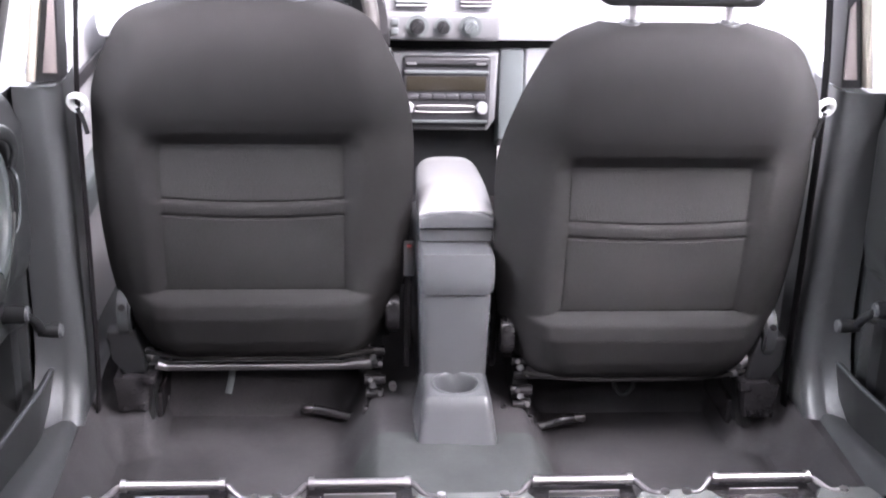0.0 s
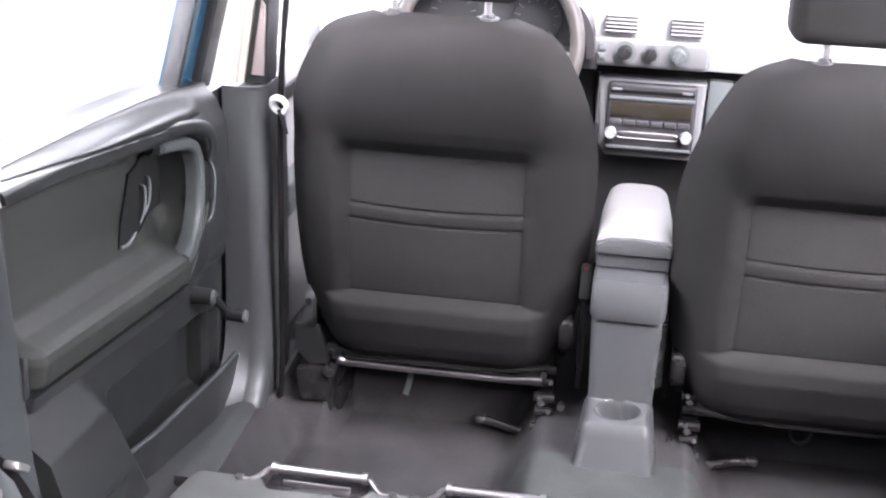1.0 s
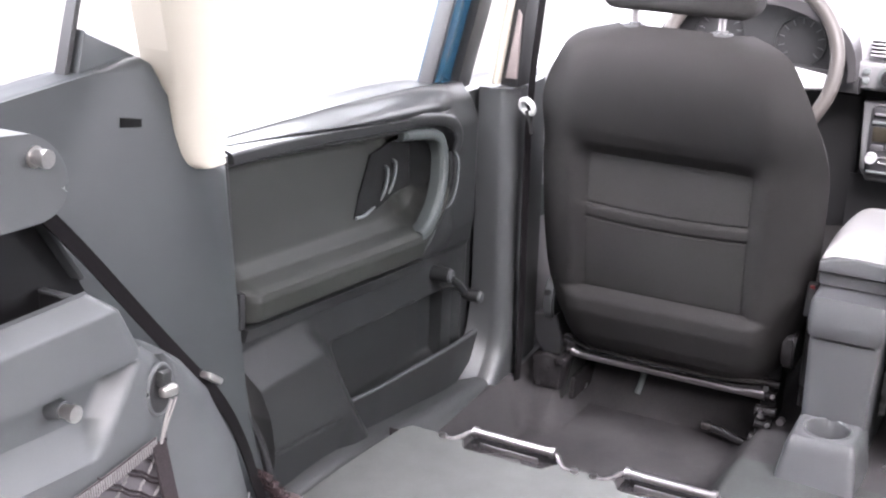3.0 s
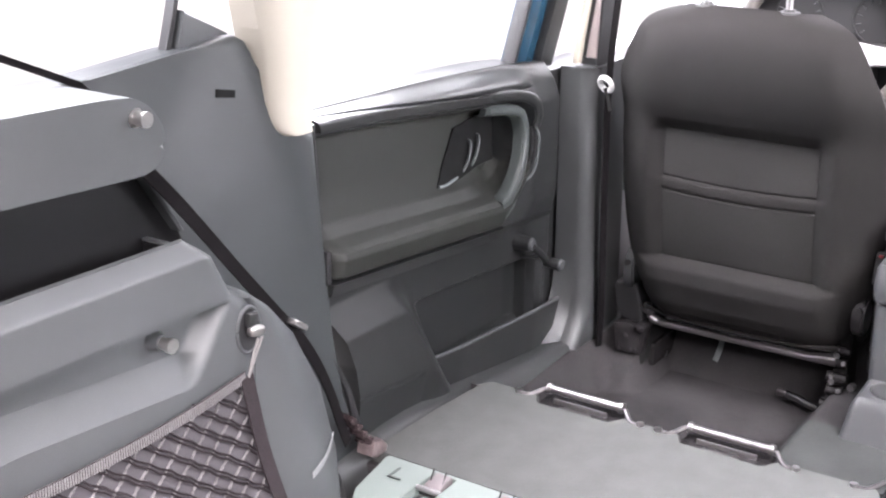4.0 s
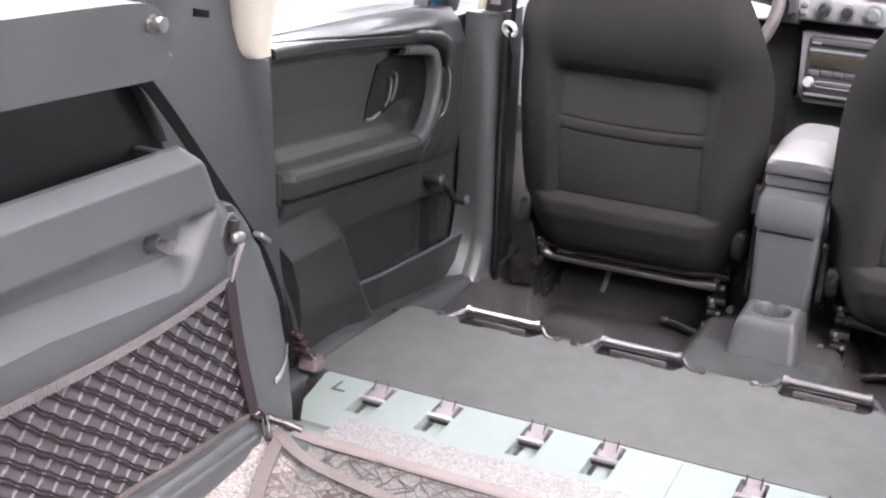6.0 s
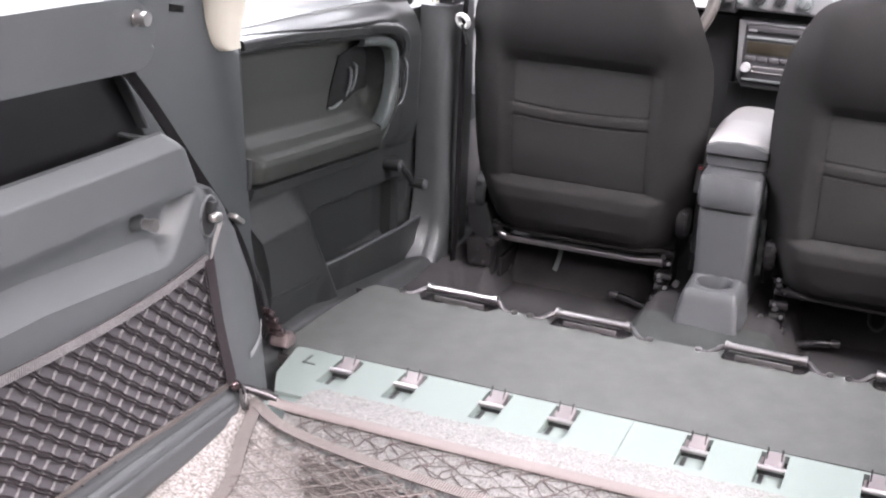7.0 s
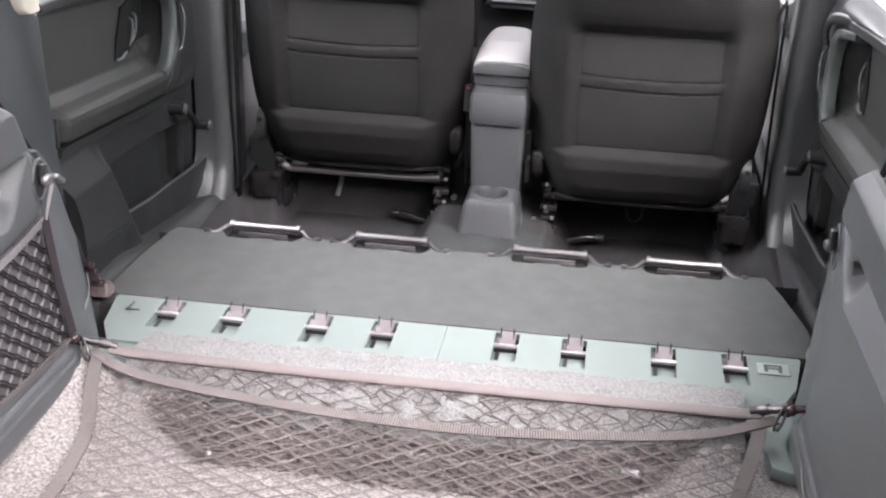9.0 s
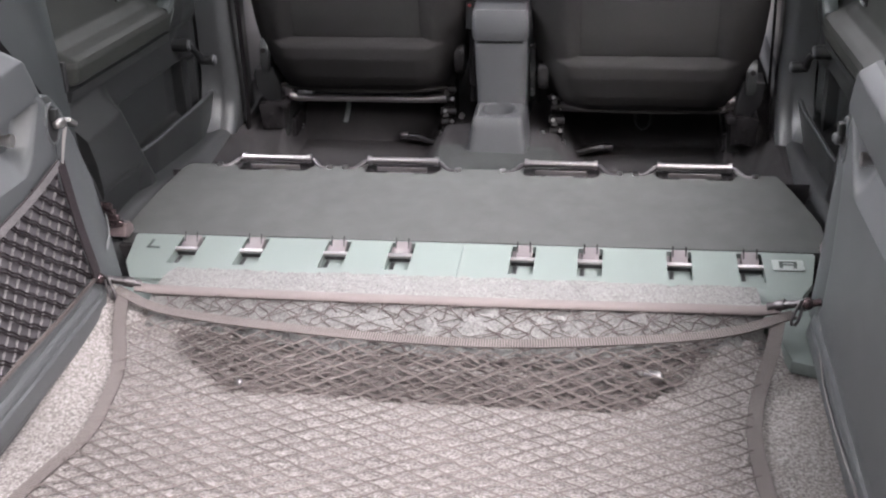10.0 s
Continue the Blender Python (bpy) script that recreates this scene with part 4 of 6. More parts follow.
for x in (-0.062, 0.087):
    bm = B()
    rod(bm, (x, DY - 0.010, 0.428), (x, DY - 0.030, 0.428), 0.012, 22, 0.010)
    part("radio_knob", bm, M_DASH, radio, "pale radio knob")
bm = B()
box(bm, (-0.046, DY - 0.018, 0.420), (0.070, DY - 0.010, 0.432), 0.005, 3)
part("button_strip", bm, M_PRESET, radio)
bm = B()
tube(bm, [(0.012 + 0.060 * math.copysign(abs(math.cos(a)) ** 0.3, math.cos(a)), DY - 0.0185, 0.426 + 0.0065 * math.copysign(abs(math.sin(a)) ** 0.3, math.sin(a))) for a in (2 * math.pi * k / 40 + 0.01 for k in range(40))], 0.0010, 6, closed=True)
part("button_outline", bm, M_KNOB, radio)
for k in range(6):
    bm = B()
    x = -0.066 + 0.0270 * k
    box(bm, (x, DY - 0.017, 0.444), (x + 0.0245, DY - 0.010, 0.456), 0.003)
    part("preset_button", bm, M_PRESET, radio)
bm = B()
box(bm, (-0.070, DY - 0.016, 0.396), (0.099, DY - 0.009, 0.402), 0.002)
part("lower_bar", bm, M_TRIM, radio)

# instrument hood and steering wheel
hood = thing("instrument_cluster", (-0.31, DY, 0.6), "dark instrument cluster under a curved hood", "instruments")
bm = B()
sheet(bm, lambda u, v: (-0.31 + 0.205 * math.cos(math.pi * u), DY - 0.07 + 0.2 * v, 0.585 + 0.155 * math.sin(math.pi * u) ** 0.8 + 0.02 * v), 36, 6,
      lambda u, v: (-0.31 + 0.190 * math.cos(math.pi * u), DY - 0.07 + 0.2 * v, 0.580 + 0.138 * math.sin(math.pi * u) ** 0.8 + 0.02 * v))
part("hood", bm, M_DASHDARK, hood)
bm = B()
prism(bm, [(-0.31 + 0.20 * math.cos(math.pi * k / 20), 0.555 + 0.168 * math.sin(math.pi * k / 20) ** 0.8) for k in range(21)], "y", DY - 0.030, DY - 0.012)
face = part("dial_face", bm, M_KNEE, hood)
for x in (-0.39, -0.225):
    bm = B()
    ring(bm, (x, DY - 0.032, 0.645), 0.050, 0.0022, n=36, m=6)
    part("dial_ring", bm, M_KNEE, face)
    for k in range(11):
        a = radians(-40 + 26 * k)
        bm = B()
        box(bm, (x - 0.0055 + 0.040 * math.cos(a), DY - 0.0335, 0.6440 + 0.040 * math.sin(a)), (x + 0.0055 + 0.040 * math.cos(a), DY - 0.0305, 0.6460 + 0.040 * math.sin(a)), 0, 2, pose(0, 0, 0, 0, -math.degrees(a), 0))
        part("dial_tick", bm, M_PRESET, face)
bm = B()
prism(bm, [(-0.52, 0.556), (-0.10, 0.556), (-0.10, 0.588), (-0.13, 0.60), (-0.49, 0.60)], "y", DY - 0.045, DY + 0.02, 0.006)
part("lower_hood", bm, M_KNEE, hood)
bm = B()
rod(bm, (-0.31, 1.955, 0.575), (-0.31, 2.16, 0.50), 0.058, 24, 0.075)
part("column_cover", bm, M_KNEE, hood, "black steering column cover")
wheel = thing("steering_wheel", (-0.31, 1.95, 0.605), "dark steering wheel with light grey spokes and boss", "steering wheel")
tilt = Matrix.Translation((-0.31, 1.95, 0.605)) @ pose(0, 0, 0, -20, 0, 0)
bm = B()
ring(bm, (0, 0, 0), 0.174, 0.0145, n=64)
bm.transform(tilt)
part("rim", bm, M_WHEEL, wheel)
bm = B()
rod(bm, (0, 0.0, -0.014), (0, 0.05, -0.014), 0.056, 36, 0.05)
bmesh.ops.bevel(bm, geom=[e for e in bm.edges if len(e.link_faces) == 2 and e.calc_face_angle(0) > 1.0], offset=0.012, segments=3, affect="EDGES")
bm.transform(tilt)
boss = part("boss", bm, M_DASH, wheel, "light grey boss")
for sx in (-1, 1):
    bm = B()
    prism(bm, [(sx * 0.040, -0.046), (sx * 0.168, -0.034), (sx * 0.168, -0.006), (sx * 0.040, 0.010)], "y", 0.004, 0.024, 0.007, 3)
    bm.transform(tilt)
    part("spoke", bm, M_DASH, wheel)


# ---- sides: pillars, doors, trunk panels ----
def side(s, word):
    def X(p):
        return (p[0] * s, p[1], p[2])

    def mprism_x(prof, lo, hi, bevel=0.0, seg=2):
        b = B()
        return prism(b, prof, "x", min(lo * s, hi * s), max(lo * s, hi * s), bevel, seg)

    # sill
    def sill(u, v):
        y = 0.80 + 1.70 * v
        inner = along([(0.80, 0.660), (0.95, 0.646), (1.06, 0.634), (1.30, 0.627), (2.5, 0.624)], y) + (0.012 if s > 0 else 0.0) * step(0.85, 1.05, y)
        z = along([(0.80, 0.022), (1.0, 0.038), (1.32, 0.013), (1.60, -0.012), (2.5, -0.022)], y)
        k = u * u
        return X((inner + 0.12 * u, y, z - 0.11 * (1 - u) ** 13 - 0.012 * k))

    bm = B()
    sheet(bm, sill, 16, 40, lambda u, v: X((abs(sill(u, v)[0]), sill(u, v)[1], -0.15)))
    solo("sill_trim", bm, M_PILLAR, "grey plastic door sill trim", "sill trim", kind="structure")
    # lower B pillar
    bm = B()
    flare_at = curve([(-0.06, 0.24), (-0.02, 0.165), (0.0, 0.115), (0.02, 0.070), (0.05, 0.032), (0.09, 0.012), (0.14, 0.003), (0.20, 0.0), (0.60, 0.0)], 0.012)

    def pil(u, v):
        z = -0.06 + 0.622 * v
        flare = flare_at(z)
        a = u * math.pi / 2
        # round from the rear face to the inner face
        xi, xo = along([(-0.06, 0.636), (0.36, 0.637), (0.56, 0.642)], z), 0.715
        yr = 1.595 - 0.02 * v
        r = 0.034
        if u < 0.35:
            k = u / 0.35
            return (s * (xo - (xo - xi - r) * k), yr - flare * (1 - 0.6 * k), z)
        if u < 0.70:
            k = (u - 0.35) / 0.35 * math.pi / 2
            return (s * (xi + r - r * math.sin(k)), yr - flare * 0.4 + r - r * math.cos(k), z)
        k = (u - 0.70) / 0.30
        return (s * (xi + 0.012 * k), yr + r - flare * 0.4 * (1 - k) + 0.14 * k, z)

    sheet(bm, pil, 40, 40, lambda u, v: (s * (0.725 - 0.01 * u), pil(u, v)[1] + 0.01 + 0.03 * (1 - u), pil(u, v)[2]))
    solo("pillar_trim", bm, M_PILLAR, "grey plastic trim of the middle pillar", "pillar trim", kind="structure")
    bm = mprism_x([(1.48, -0.14), (1.76, -0.14), (1.76, 0.555), (1.48, 0.555)], 0.725, 0.80, 0.004)
    solo("pillar_shell", bm, M_DOOR, "dark inner body shell behind the middle pillar", "body shell", kind="structure")
    bm = B()
    prism(bm, [(s * 0.680, 0.566), (s * 0.643, 0.566), (s * 0.638, 0.70), (s * 0.585, 1.08), (s * 0.609, 1.08)], "y", 1.592, 1.66, 0.003)
    solo("belt_slide", bm, M_DARK, "black recessed belt slide on the middle pillar", "pillar trim", kind="structure")
    bm = B()
    prism(bm, [(s * 0.666, 0.582), (s * 0.644, 0.582), (s * 0.641, 0.70), (s * 0.648, 0.71)], "y", 1.584, 1.591, 0.0015)
    solo("slide_cover", bm, M_PINK, "rosy grey plastic cover beside the belt slide", "pillar trim", kind="structure")
    # upper B pillar in cream
    bm = B()
    prism(bm, [(s * 0.693, 0.568), (s * 0.681, 0.568), (s * 0.610, 1.08), (s * 0.623, 1.08)], "y", 1.578, 1.64, 0.004, 3)
    solo("upper_pillar", bm, M_CREAM, "cream plastic upper middle pillar", "pillar trim", kind="structure")
    # strip in lighter plastic paints the light caught by the pillar's top edge
    bm = B()
    prism(bm, [(s * 0.694, 0.557), (s * 0.645, 0.563), (s * 0.645, 0.566), (s * 0.694, 0.560)], "y", 1.574, 1.592, 0.001)
    solo("pillar_lit_edge", bm, M_PANEL, "thin lighter strip for the lit top edge of the middle pillar", "pillar trim", kind="structure")
    # front seat belt with its slider
    belt = thing("seat_belt", (s * 0.63, 1.6, -0.08), "black front seat belt hanging along the middle pillar", "seat belt", "front seat belts")
    bm = B()
    band(bm, smooth_path([X((0.592, 1.61, 0.99)), X((0.606, 1.60, 0.75)), X((0.616, 1.592, 0.545)), X((0.616, 1.60, 0.30)), X((0.622, 1.63, 0.05)), X((0.634, 1.652, -0.085))], 6), (s * -0.06, 1, 0), 0.024, 0.0022)
    part("webbing", bm, M_BELT, belt)
    bm = B()
    ring(bm, X((0.610, 1.566, 0.538)), 0.0145, 0.0056, pose(0, 0, 0, 25, s * 20, s * 25), 24, 8)
    part("guide_ring", bm, material("pale_belt_ring", (0.42, 0.42, 0.41), 0.4), belt, "pale plastic belt ring")
    bm = B()
    tube(bm, smooth_path([X((0.612, 1.568, 0.530)), X((0.604, 1.566, 0.512)), X((0.598, 1.566, 0.488))], 4), 0.0042, 8)
    part("belt_tongue", bm, M_BLACK, belt, "black steel belt tongue")
    bm = B()
    box(bm, X((0.622, 1.642, -0.10)), X((0.646, 1.662, -0.072)), 0.004)
    part("anchor_end", bm, M_METAL, belt)

    # front door seen past the seat
    fd = thing("front_door", (s * 0.72, 2.1, 0.0), "light grey lower front door with an armrest", "car door", "front doors")
    bm = mprism_x([(1.78, -0.1), (2.45, -0.1), (2.45, 0.60), (1.78, 0.565)], 0.70, 0.76, 0.01)
    part("door_panel", bm, M_DASH, fd)
    bm = mprism_x([(1.80, 0.26), (2.30, 0.29), (2.30, 0.35), (1.80, 0.33)], 0.655, 0.70, 0.015, 3)
    part("armrest", bm, M_TRIM, fd)
    bm = mprism_x([(1.80, 0.47), (2.44, 0.49), (2.44, 0.52), (1.80, 0.50)], 0.69, 0.70, 0.004)
    part("waist_rail", bm, M_DASHDARK, fd)
    bm = mprism_x([(1.78, 0.57), (2.42, 0.61), (2.25, 1.05), (1.78, 1.05)], 0.735, 0.739)
    for v in bm.verts:
        v.co.x -= s * 0.25 * max(0, v.co.z - 0.58)
    g = part("window_glass", bm, M_GLASS, fd)
    g.visible_shadow = False

    # rear door
    rear_door(s, X, mprism_x, word)
    trunk_side(s, X, mprism_x, word)


def rear_door(s, X, mprism_x, word):
    d = thing("rear_door", (s * 0.72, 1.2, -0.05), "closed rear car door, dark grey plastic panel with a window winder", "car door", "rear doors")
    rear = [(-0.06, 0.90), (0.03, 0.878), (0.13, 0.855), (0.24, 0.795), (0.38, 0.795), (0.60, 0.782)]
    front = [(-0.06, 1.37), (-0.03, 1.47), (0.03, 1.535), (0.10, 1.560), (0.30, 1.558), (0.535, 1.550), (0.60, 1.542)]

    def arm_top(y):
        return along([(0.80, 0.384), (1.24, 0.350), (1.45, 0.338)], y)

    top_at = curve([(0.78, 0.603), (1.10, 0.600), (1.35, 0.592), (1.56, 0.572)], 0.04)
    groove_at = curve([(0.78, 0.573), (0.95, 0.562), (1.13, 0.545), (1.36, 0.522), (1.58, 0.512)], 0.04)

    def recess(y, z):
        """How far a point lies inside the outline of the recess, which ends in two rounded corners."""
        lo, hi, end = arm_top(y), groove_at(y) - 0.004, 1.398
        big, small = 0.105, 0.036
        d = min(z - lo, hi - z, end - y)
        if y > end - big and z < lo + big:
            d = min(d, big - math.hypot(y - end + big, z - lo - big))
        if y > end - small and z > hi - small:
            d = min(d, small - math.hypot(y - end + small, z - hi + small))
        return d

    def surf(y, z):
        top, g = top_at(y), groove_at(y)
        x = 0.712
        at = arm_top(y)
        # recess between the groove and the armrest
        x += (0.028 + 0.046 * step(1.12, 1.20, y)) * step(0.0, 0.014, recess(y, z))
        # ledge above the groove, rounding out to the window
        k = (z - g) / max(0.01, top - g)
        front = step(1.46, 1.38, y)
        if k > 0:
            x += -0.014 * step(0.0, 0.10, k) * front + (0.020 + 0.014 * front) * step(0.35, 1.0, k) ** 1.8
        x += 0.006 * math.exp(-((z - g - 0.0225) / 0.0016) ** 2) * front
        # below the armrest
        x += 0.006 * step(at - 0.060, at - 0.075, z)
        # loudspeaker bump: a lit upper facet, a sloping front flank, a crease near its foot
        edge = 0.995 + 0.68 * (0.272 - z)
        k = step(0.79, 0.80, y) * step(edge + 0.030, edge - 0.030, y)
        x -= 0.034 * k * min(1.0, max(0.0, (0.282 - z) / 0.056))
        crease = 0.110 - 0.10 * (y - 0.88)
        x += 0.22 * max(0.0, crease - z) * step(1.11, 1.06, y)
        x += 0.0022 * math.exp(-((z - crease) / 0.0022) ** 2) * step(1.06, 1.04, y) * step(0.84, 0.88, y)
        # pocket hollow
        roof = 0.218 - 0.07 * (y - 1.07)
        flank = 1.070 + 0.50 * (0.211 - z)
        hollow = step(roof, roof - 0.020, z) * step(0.02, 0.06, z) * step(flank - 0.004, flank + 0.034, y)
        x += 0.040 * hollow * step(1.560, 1.475, y)
        # swelling behind the handle, and the front edge rounding away
        x -= 0.018 * step(1.395, 1.45, y) * step(0.24, 0.32, z) * step(0.56, 0.50, z)
        x += 0.016 * step(1.535, 1.556, y) - 0.012 * step(1.44, 1.52, y) * step(0.30, 0.24, z)
        return x

    def pt(u, v):
        z = -0.06 + 0.63 * v
        y0, y1 = along(rear, z), along(front, z)
        y = y0 + (y1 - y0) * u
        g = groove_at(y)
        if v < 0.82:
            z = -0.06 + (g + 0.06) * v / 0.82
        else:
            z = g + (top_at(y) - g) * (v - 0.82) / 0.18
        return X((surf(y, z), y, z))

    bm = B()
    sheet(bm, pt, 180, 210, lambda u, v: X((0.800, pt(u, v)[1], pt(u, v)[2])))
    part("door_panel", bm, M_DOOR, d)
    # padded insert that swells out into the armrest
    groove = groove_at

    def insert(u, v):
        y = 0.800 + 0.592 * u
        at, g = arm_top(y), groove(y)
        # the outline closes in two rounded corners
        k = max(0.0, y - 1.293) / 0.105
        at += 0.105 * (1 - math.sqrt(1 - min(1.0, k * k)))
        k = max(0.0, y - 1.362) / 0.036
        g -= 0.036 * (1 - math.sqrt(1 - min(1.0, k * k)))
        deep = 0.030 * step(1.19, 1.36, y)
        c = 1 - 0.65 * step(1.28, 1.37, y)
        prof = [(0.0, at - 0.044, 0.682), (0.05, at - 0.040, 0.677), (0.22, at - 0.012, 0.672), (0.30, at - 0.001, 0.675), (0.38, at + 0.006 * c, 0.685), (0.50, at + 0.016 * c, 0.706 + 0.3 * deep), (0.60, at + 0.034 * c, 0.722 + 0.6 * deep), (0.72, at + 0.45 * c * (g - at), 0.730 + deep), (0.9, g - 0.016, 0.733 + deep), (0.96, g - 0.006, 0.727 + 0.5 * deep), (1.0, g - 0.001, 0.716)]
        z = along([(q[0], q[1]) for q in prof], v)
        x = along([(q[0], q[2]) for q in prof], v)
        x += 0.020 * max(0, (0.037 - u) / 0.037) ** 2.2
        x += 0.020 * step(1.30, 1.36, y) * step(0.30, 0.0, v)
        return X((x, y, z))

    bm = B()
    sheet(bm, insert, 120, 70, lambda u, v: X((0.778, insert(u, v)[1], insert(u, v)[2])))
    part("armrest_insert", bm, M_SOFT, d, "olive-grey padded insert with the armrest")
    bm = mprism_x([(0.788, 0.335), (0.800, 0.335), (0.800, 0.388), (0.788, 0.390)], 0.688, 0.73, 0.003)
    part("armrest_end", bm, M_DARK, d)
    # black tube along the rear edge stands in for the gap's shade
    bm = B()
    tube(bm, smooth_path([X((0.704, 0.772, 0.590)), X((0.702, 0.786, 0.38)), X((0.700, 0.787, 0.25)), X((0.694, 0.846, 0.13)), X((0.682, 0.868, 0.02))], 8), 0.0065, 8)
    part("door_gap_strip", bm, M_DARK, d, "black strip in the door gap, drawn for its shade")
    bm = B()
    sheet(bm, lambda u, v: X((0.682 + 0.006 * v, 0.797 + 0.52 * u, arm_top(0.8 + 0.52 * u) - 0.050 - 0.020 * v)), 30, 4, lambda u, v: X((0.73, 0.797 + 0.52 * u, arm_top(0.8 + 0.52 * u) - 0.050 - 0.020 * v)))
    part("lower_rail", bm, M_DOOR, d)
    # bowed pull handle round the recess's front end, running on from the armrest
    way = smooth_path([(0.712, 1.285, 0.519), (0.702, 1.325, 0.516), (0.694, 1.362, 0.511), (0.689, 1.388, 0.499), (0.686, 1.399, 0.472), (0.684, 1.398, 0.446), (0.681, 1.388, 0.413), (0.677, 1.362, 0.378), (0.674, 1.328, 0.353), (0.673, 1.294, 0.343)], 8)
    profile = [(-1.0, 0.030), (-0.95, 0.010), (-0.75, 0.003), (-0.3, 0.0), (0.3, 0.0), (0.75, 0.003), (0.95, 0.009), (1.0, 0.016)]

    def grip(u, v):
        a = u * (len(way) - 1)
        i = min(len(way) - 2, int(a))
        p = Vector(way[i]).lerp(Vector(way[i + 1]), a - i)
        d = Vector(way[i + 1]) - Vector(way[i])
        inward = Vector((0, d.z, -d.y)).normalized()
        q = v * (len(profile) - 1)
        j = min(len(profile) - 2, int(q))
        n = profile[j][0] + (profile[j + 1][0] - profile[j][0]) * (q - j)
        dx = profile[j][1] + (profile[j + 1][1] - profile[j][1]) * (q - j)
        w = (0.0115 if n > 0 else 0.0110 + 0.030 * step(0.62, 1.0, u) ** 1.5) * n
        p = p + inward * w
        return X((p.x + dx, p.y, p.z))

    bm = B()
    sheet(bm, grip, 60, 21, lambda u, v: X((abs(grip(u, v)[0]) + 0.012, grip(u, v)[1], grip(u, v)[2])))
    part("pull_handle", bm, M_HANDLE, d, "satin grey bowed pull handle")
    bm = B()
    strap(bm, smooth_path([X((0.714, 1.20, 0.554)), X((0.702, 1.30, 0.545)), X((0.692, 1.36, 0.539)), X((0.684, 1.398, 0.530)), X((0.680, 1.420, 0.515)), X((0.679, 1.428, 0.494)), X((0.684, 1.429, 0.472))], 8), (1, 0, 0), 0.006, 0.0115)
    part("ledge_end", bm, M_DOOR, d)
    # black bar stands in for the shade in the finger slot
    bm = B()
    strap(bm, smooth_path([X((0.692, 1.421, 0.470)), X((0.687, 1.420, 0.440)), X((0.686, 1.411, 0.405)), X((0.690, 1.392, 0.378))], 6), (1, 0, 0), 0.004, 0.0085)
    part("grip_slot", bm, M_BLACK, d, "black bar for the shade in the finger slot")
    bm = B()
    tube(bm, smooth_path([X((0.690, 1.433, 0.470)), X((0.680, 1.432, 0.450)), X((0.678, 1.426, 0.410)), X((0.679, 1.410, 0.380)), X((0.690, 1.394, 0.366))], 6), 0.0030, 8)
    part("grip_edge", bm, M_HANDLE, d)
    # dark latch plate with two slim levers; its front end paints the recess's shade
    def latch_pt(u, v):
        z = 0.405 + 0.096 * v
        y = 1.140 + 0.62 * (z - 0.398) + (0.243 - 0.52 * (z - 0.398)) * u
        y = min(y, 1.388)
        return X((along([(0.398, 0.7210), (0.435, 0.7265), (0.505, 0.7285)], z) + 0.030 * step(1.19, 1.36, y), y, z))

    bm = B()
    sheet(bm, latch_pt, 30, 8, lambda u, v: X((0.775, latch_pt(u, v)[1], latch_pt(u, v)[2])))
    bowl = part("latch_bowl", bm, M_BLACK, d, "dark latch plate, drawn on over the recess's shaded front end")
    for y in (1.270, 1.318):
        bm = B()
        x = 0.722 + 0.030 * step(1.19, 1.36, y)
        strap(bm, smooth_path([X((x + 0.006, y - 0.036, 0.406)), X((x - 0.003, y - 0.028, 0.412)), X((x - 0.006, y - 0.013, 0.432)), X((x - 0.002, y, 0.460)), X((x + 0.010, y + 0.002, 0.466))], 6), (1, 0, 0), 0.0030, 0.0032)
        part("latch_lever", bm, M_HANDLE, bowl, "dark grey latch lever")
    bm = B()
    tube(bm, smooth_path([X((0.721, 1.148, 0.406)), X((0.718, 1.169, 0.406)), X((0.726, 1.214, 0.409))], 5), 0.0028, 8)
    part("bowl_lip", bm, M_TRIM, bowl)
    # map pocket front, standing off the hollow
    def pocket(u, v):
        y = 1.090 + 0.450 * u
        rim = along([(1.09, 0.080), (1.115, 0.088), (1.30, 0.088), (1.54, 0.086)], y)
        low = along([(1.09, -0.02), (1.40, -0.05), (1.54, 0.02)], y)
        z = low + (rim - low) * v
        x = along([(1.09, 0.714), (1.2, 0.695), (1.45, 0.676), (1.54, 0.675)], y) + 0.014 * (1 - v)
        return X((x, y, z))

    bm = B()
    sheet(bm, pocket, 40, 16, lambda u, v: (pocket(u, v)[0] + s * 0.010, pocket(u, v)[1], pocket(u, v)[2] + (0.002 if v == 1 else 0)))
    mp = part("map_pocket", bm, M_DOOR, d, "dark grey map pocket front")
    # rim tube in a lighter grey than the pocket front
    bm = B()
    tube(bm, [tuple(Vector(pocket(k / 20, 1.0)) + Vector((s * 0.004, 0, 0.001))) for k in range(21)], 0.0032, 8)
    part("pocket_rim", bm, M_PANEL, mp, "lighter grey pocket rim")
    # window winder
    w = B()
    rod(w, X((0.722, 1.425, 0.233)), X((0.682, 1.425, 0.233)), 0.0160, 22, 0.0145)
    hub = part("winder_hub", w, M_DOOR, d, "dark grey window winder hub")
    w = B()
    tube(w, smooth_path([X((0.682, 1.425, 0.230)), X((0.676, 1.452, 0.208)), X((0.676, 1.478, 0.184))], 5), 0.0085, 10, flat=0.8)
    part("winder_arm", w, M_DOOR, hub)
    w = B()
    rod(w, X((0.680, 1.481, 0.182)), X((0.646, 1.481, 0.182)), 0.0105, 20, 0.0125)
    part("winder_knob", w, M_DOOR, hub, "dark grey winder knob")
    # end discs in a lighter grey than the rest of the winder
    for name, y, z, x, r in (("hub_cap", 1.425, 0.233, 0.682, 0.0138), ("knob_cap", 1.481, 0.182, 0.646, 0.0120)):
        w = B()
        rod(w, X((x + 0.002, y, z)), X((x - 0.004, y, z)), r, 20, r * 0.8)
        part(name, w, M_PANEL, hub, "lighter grey cap")
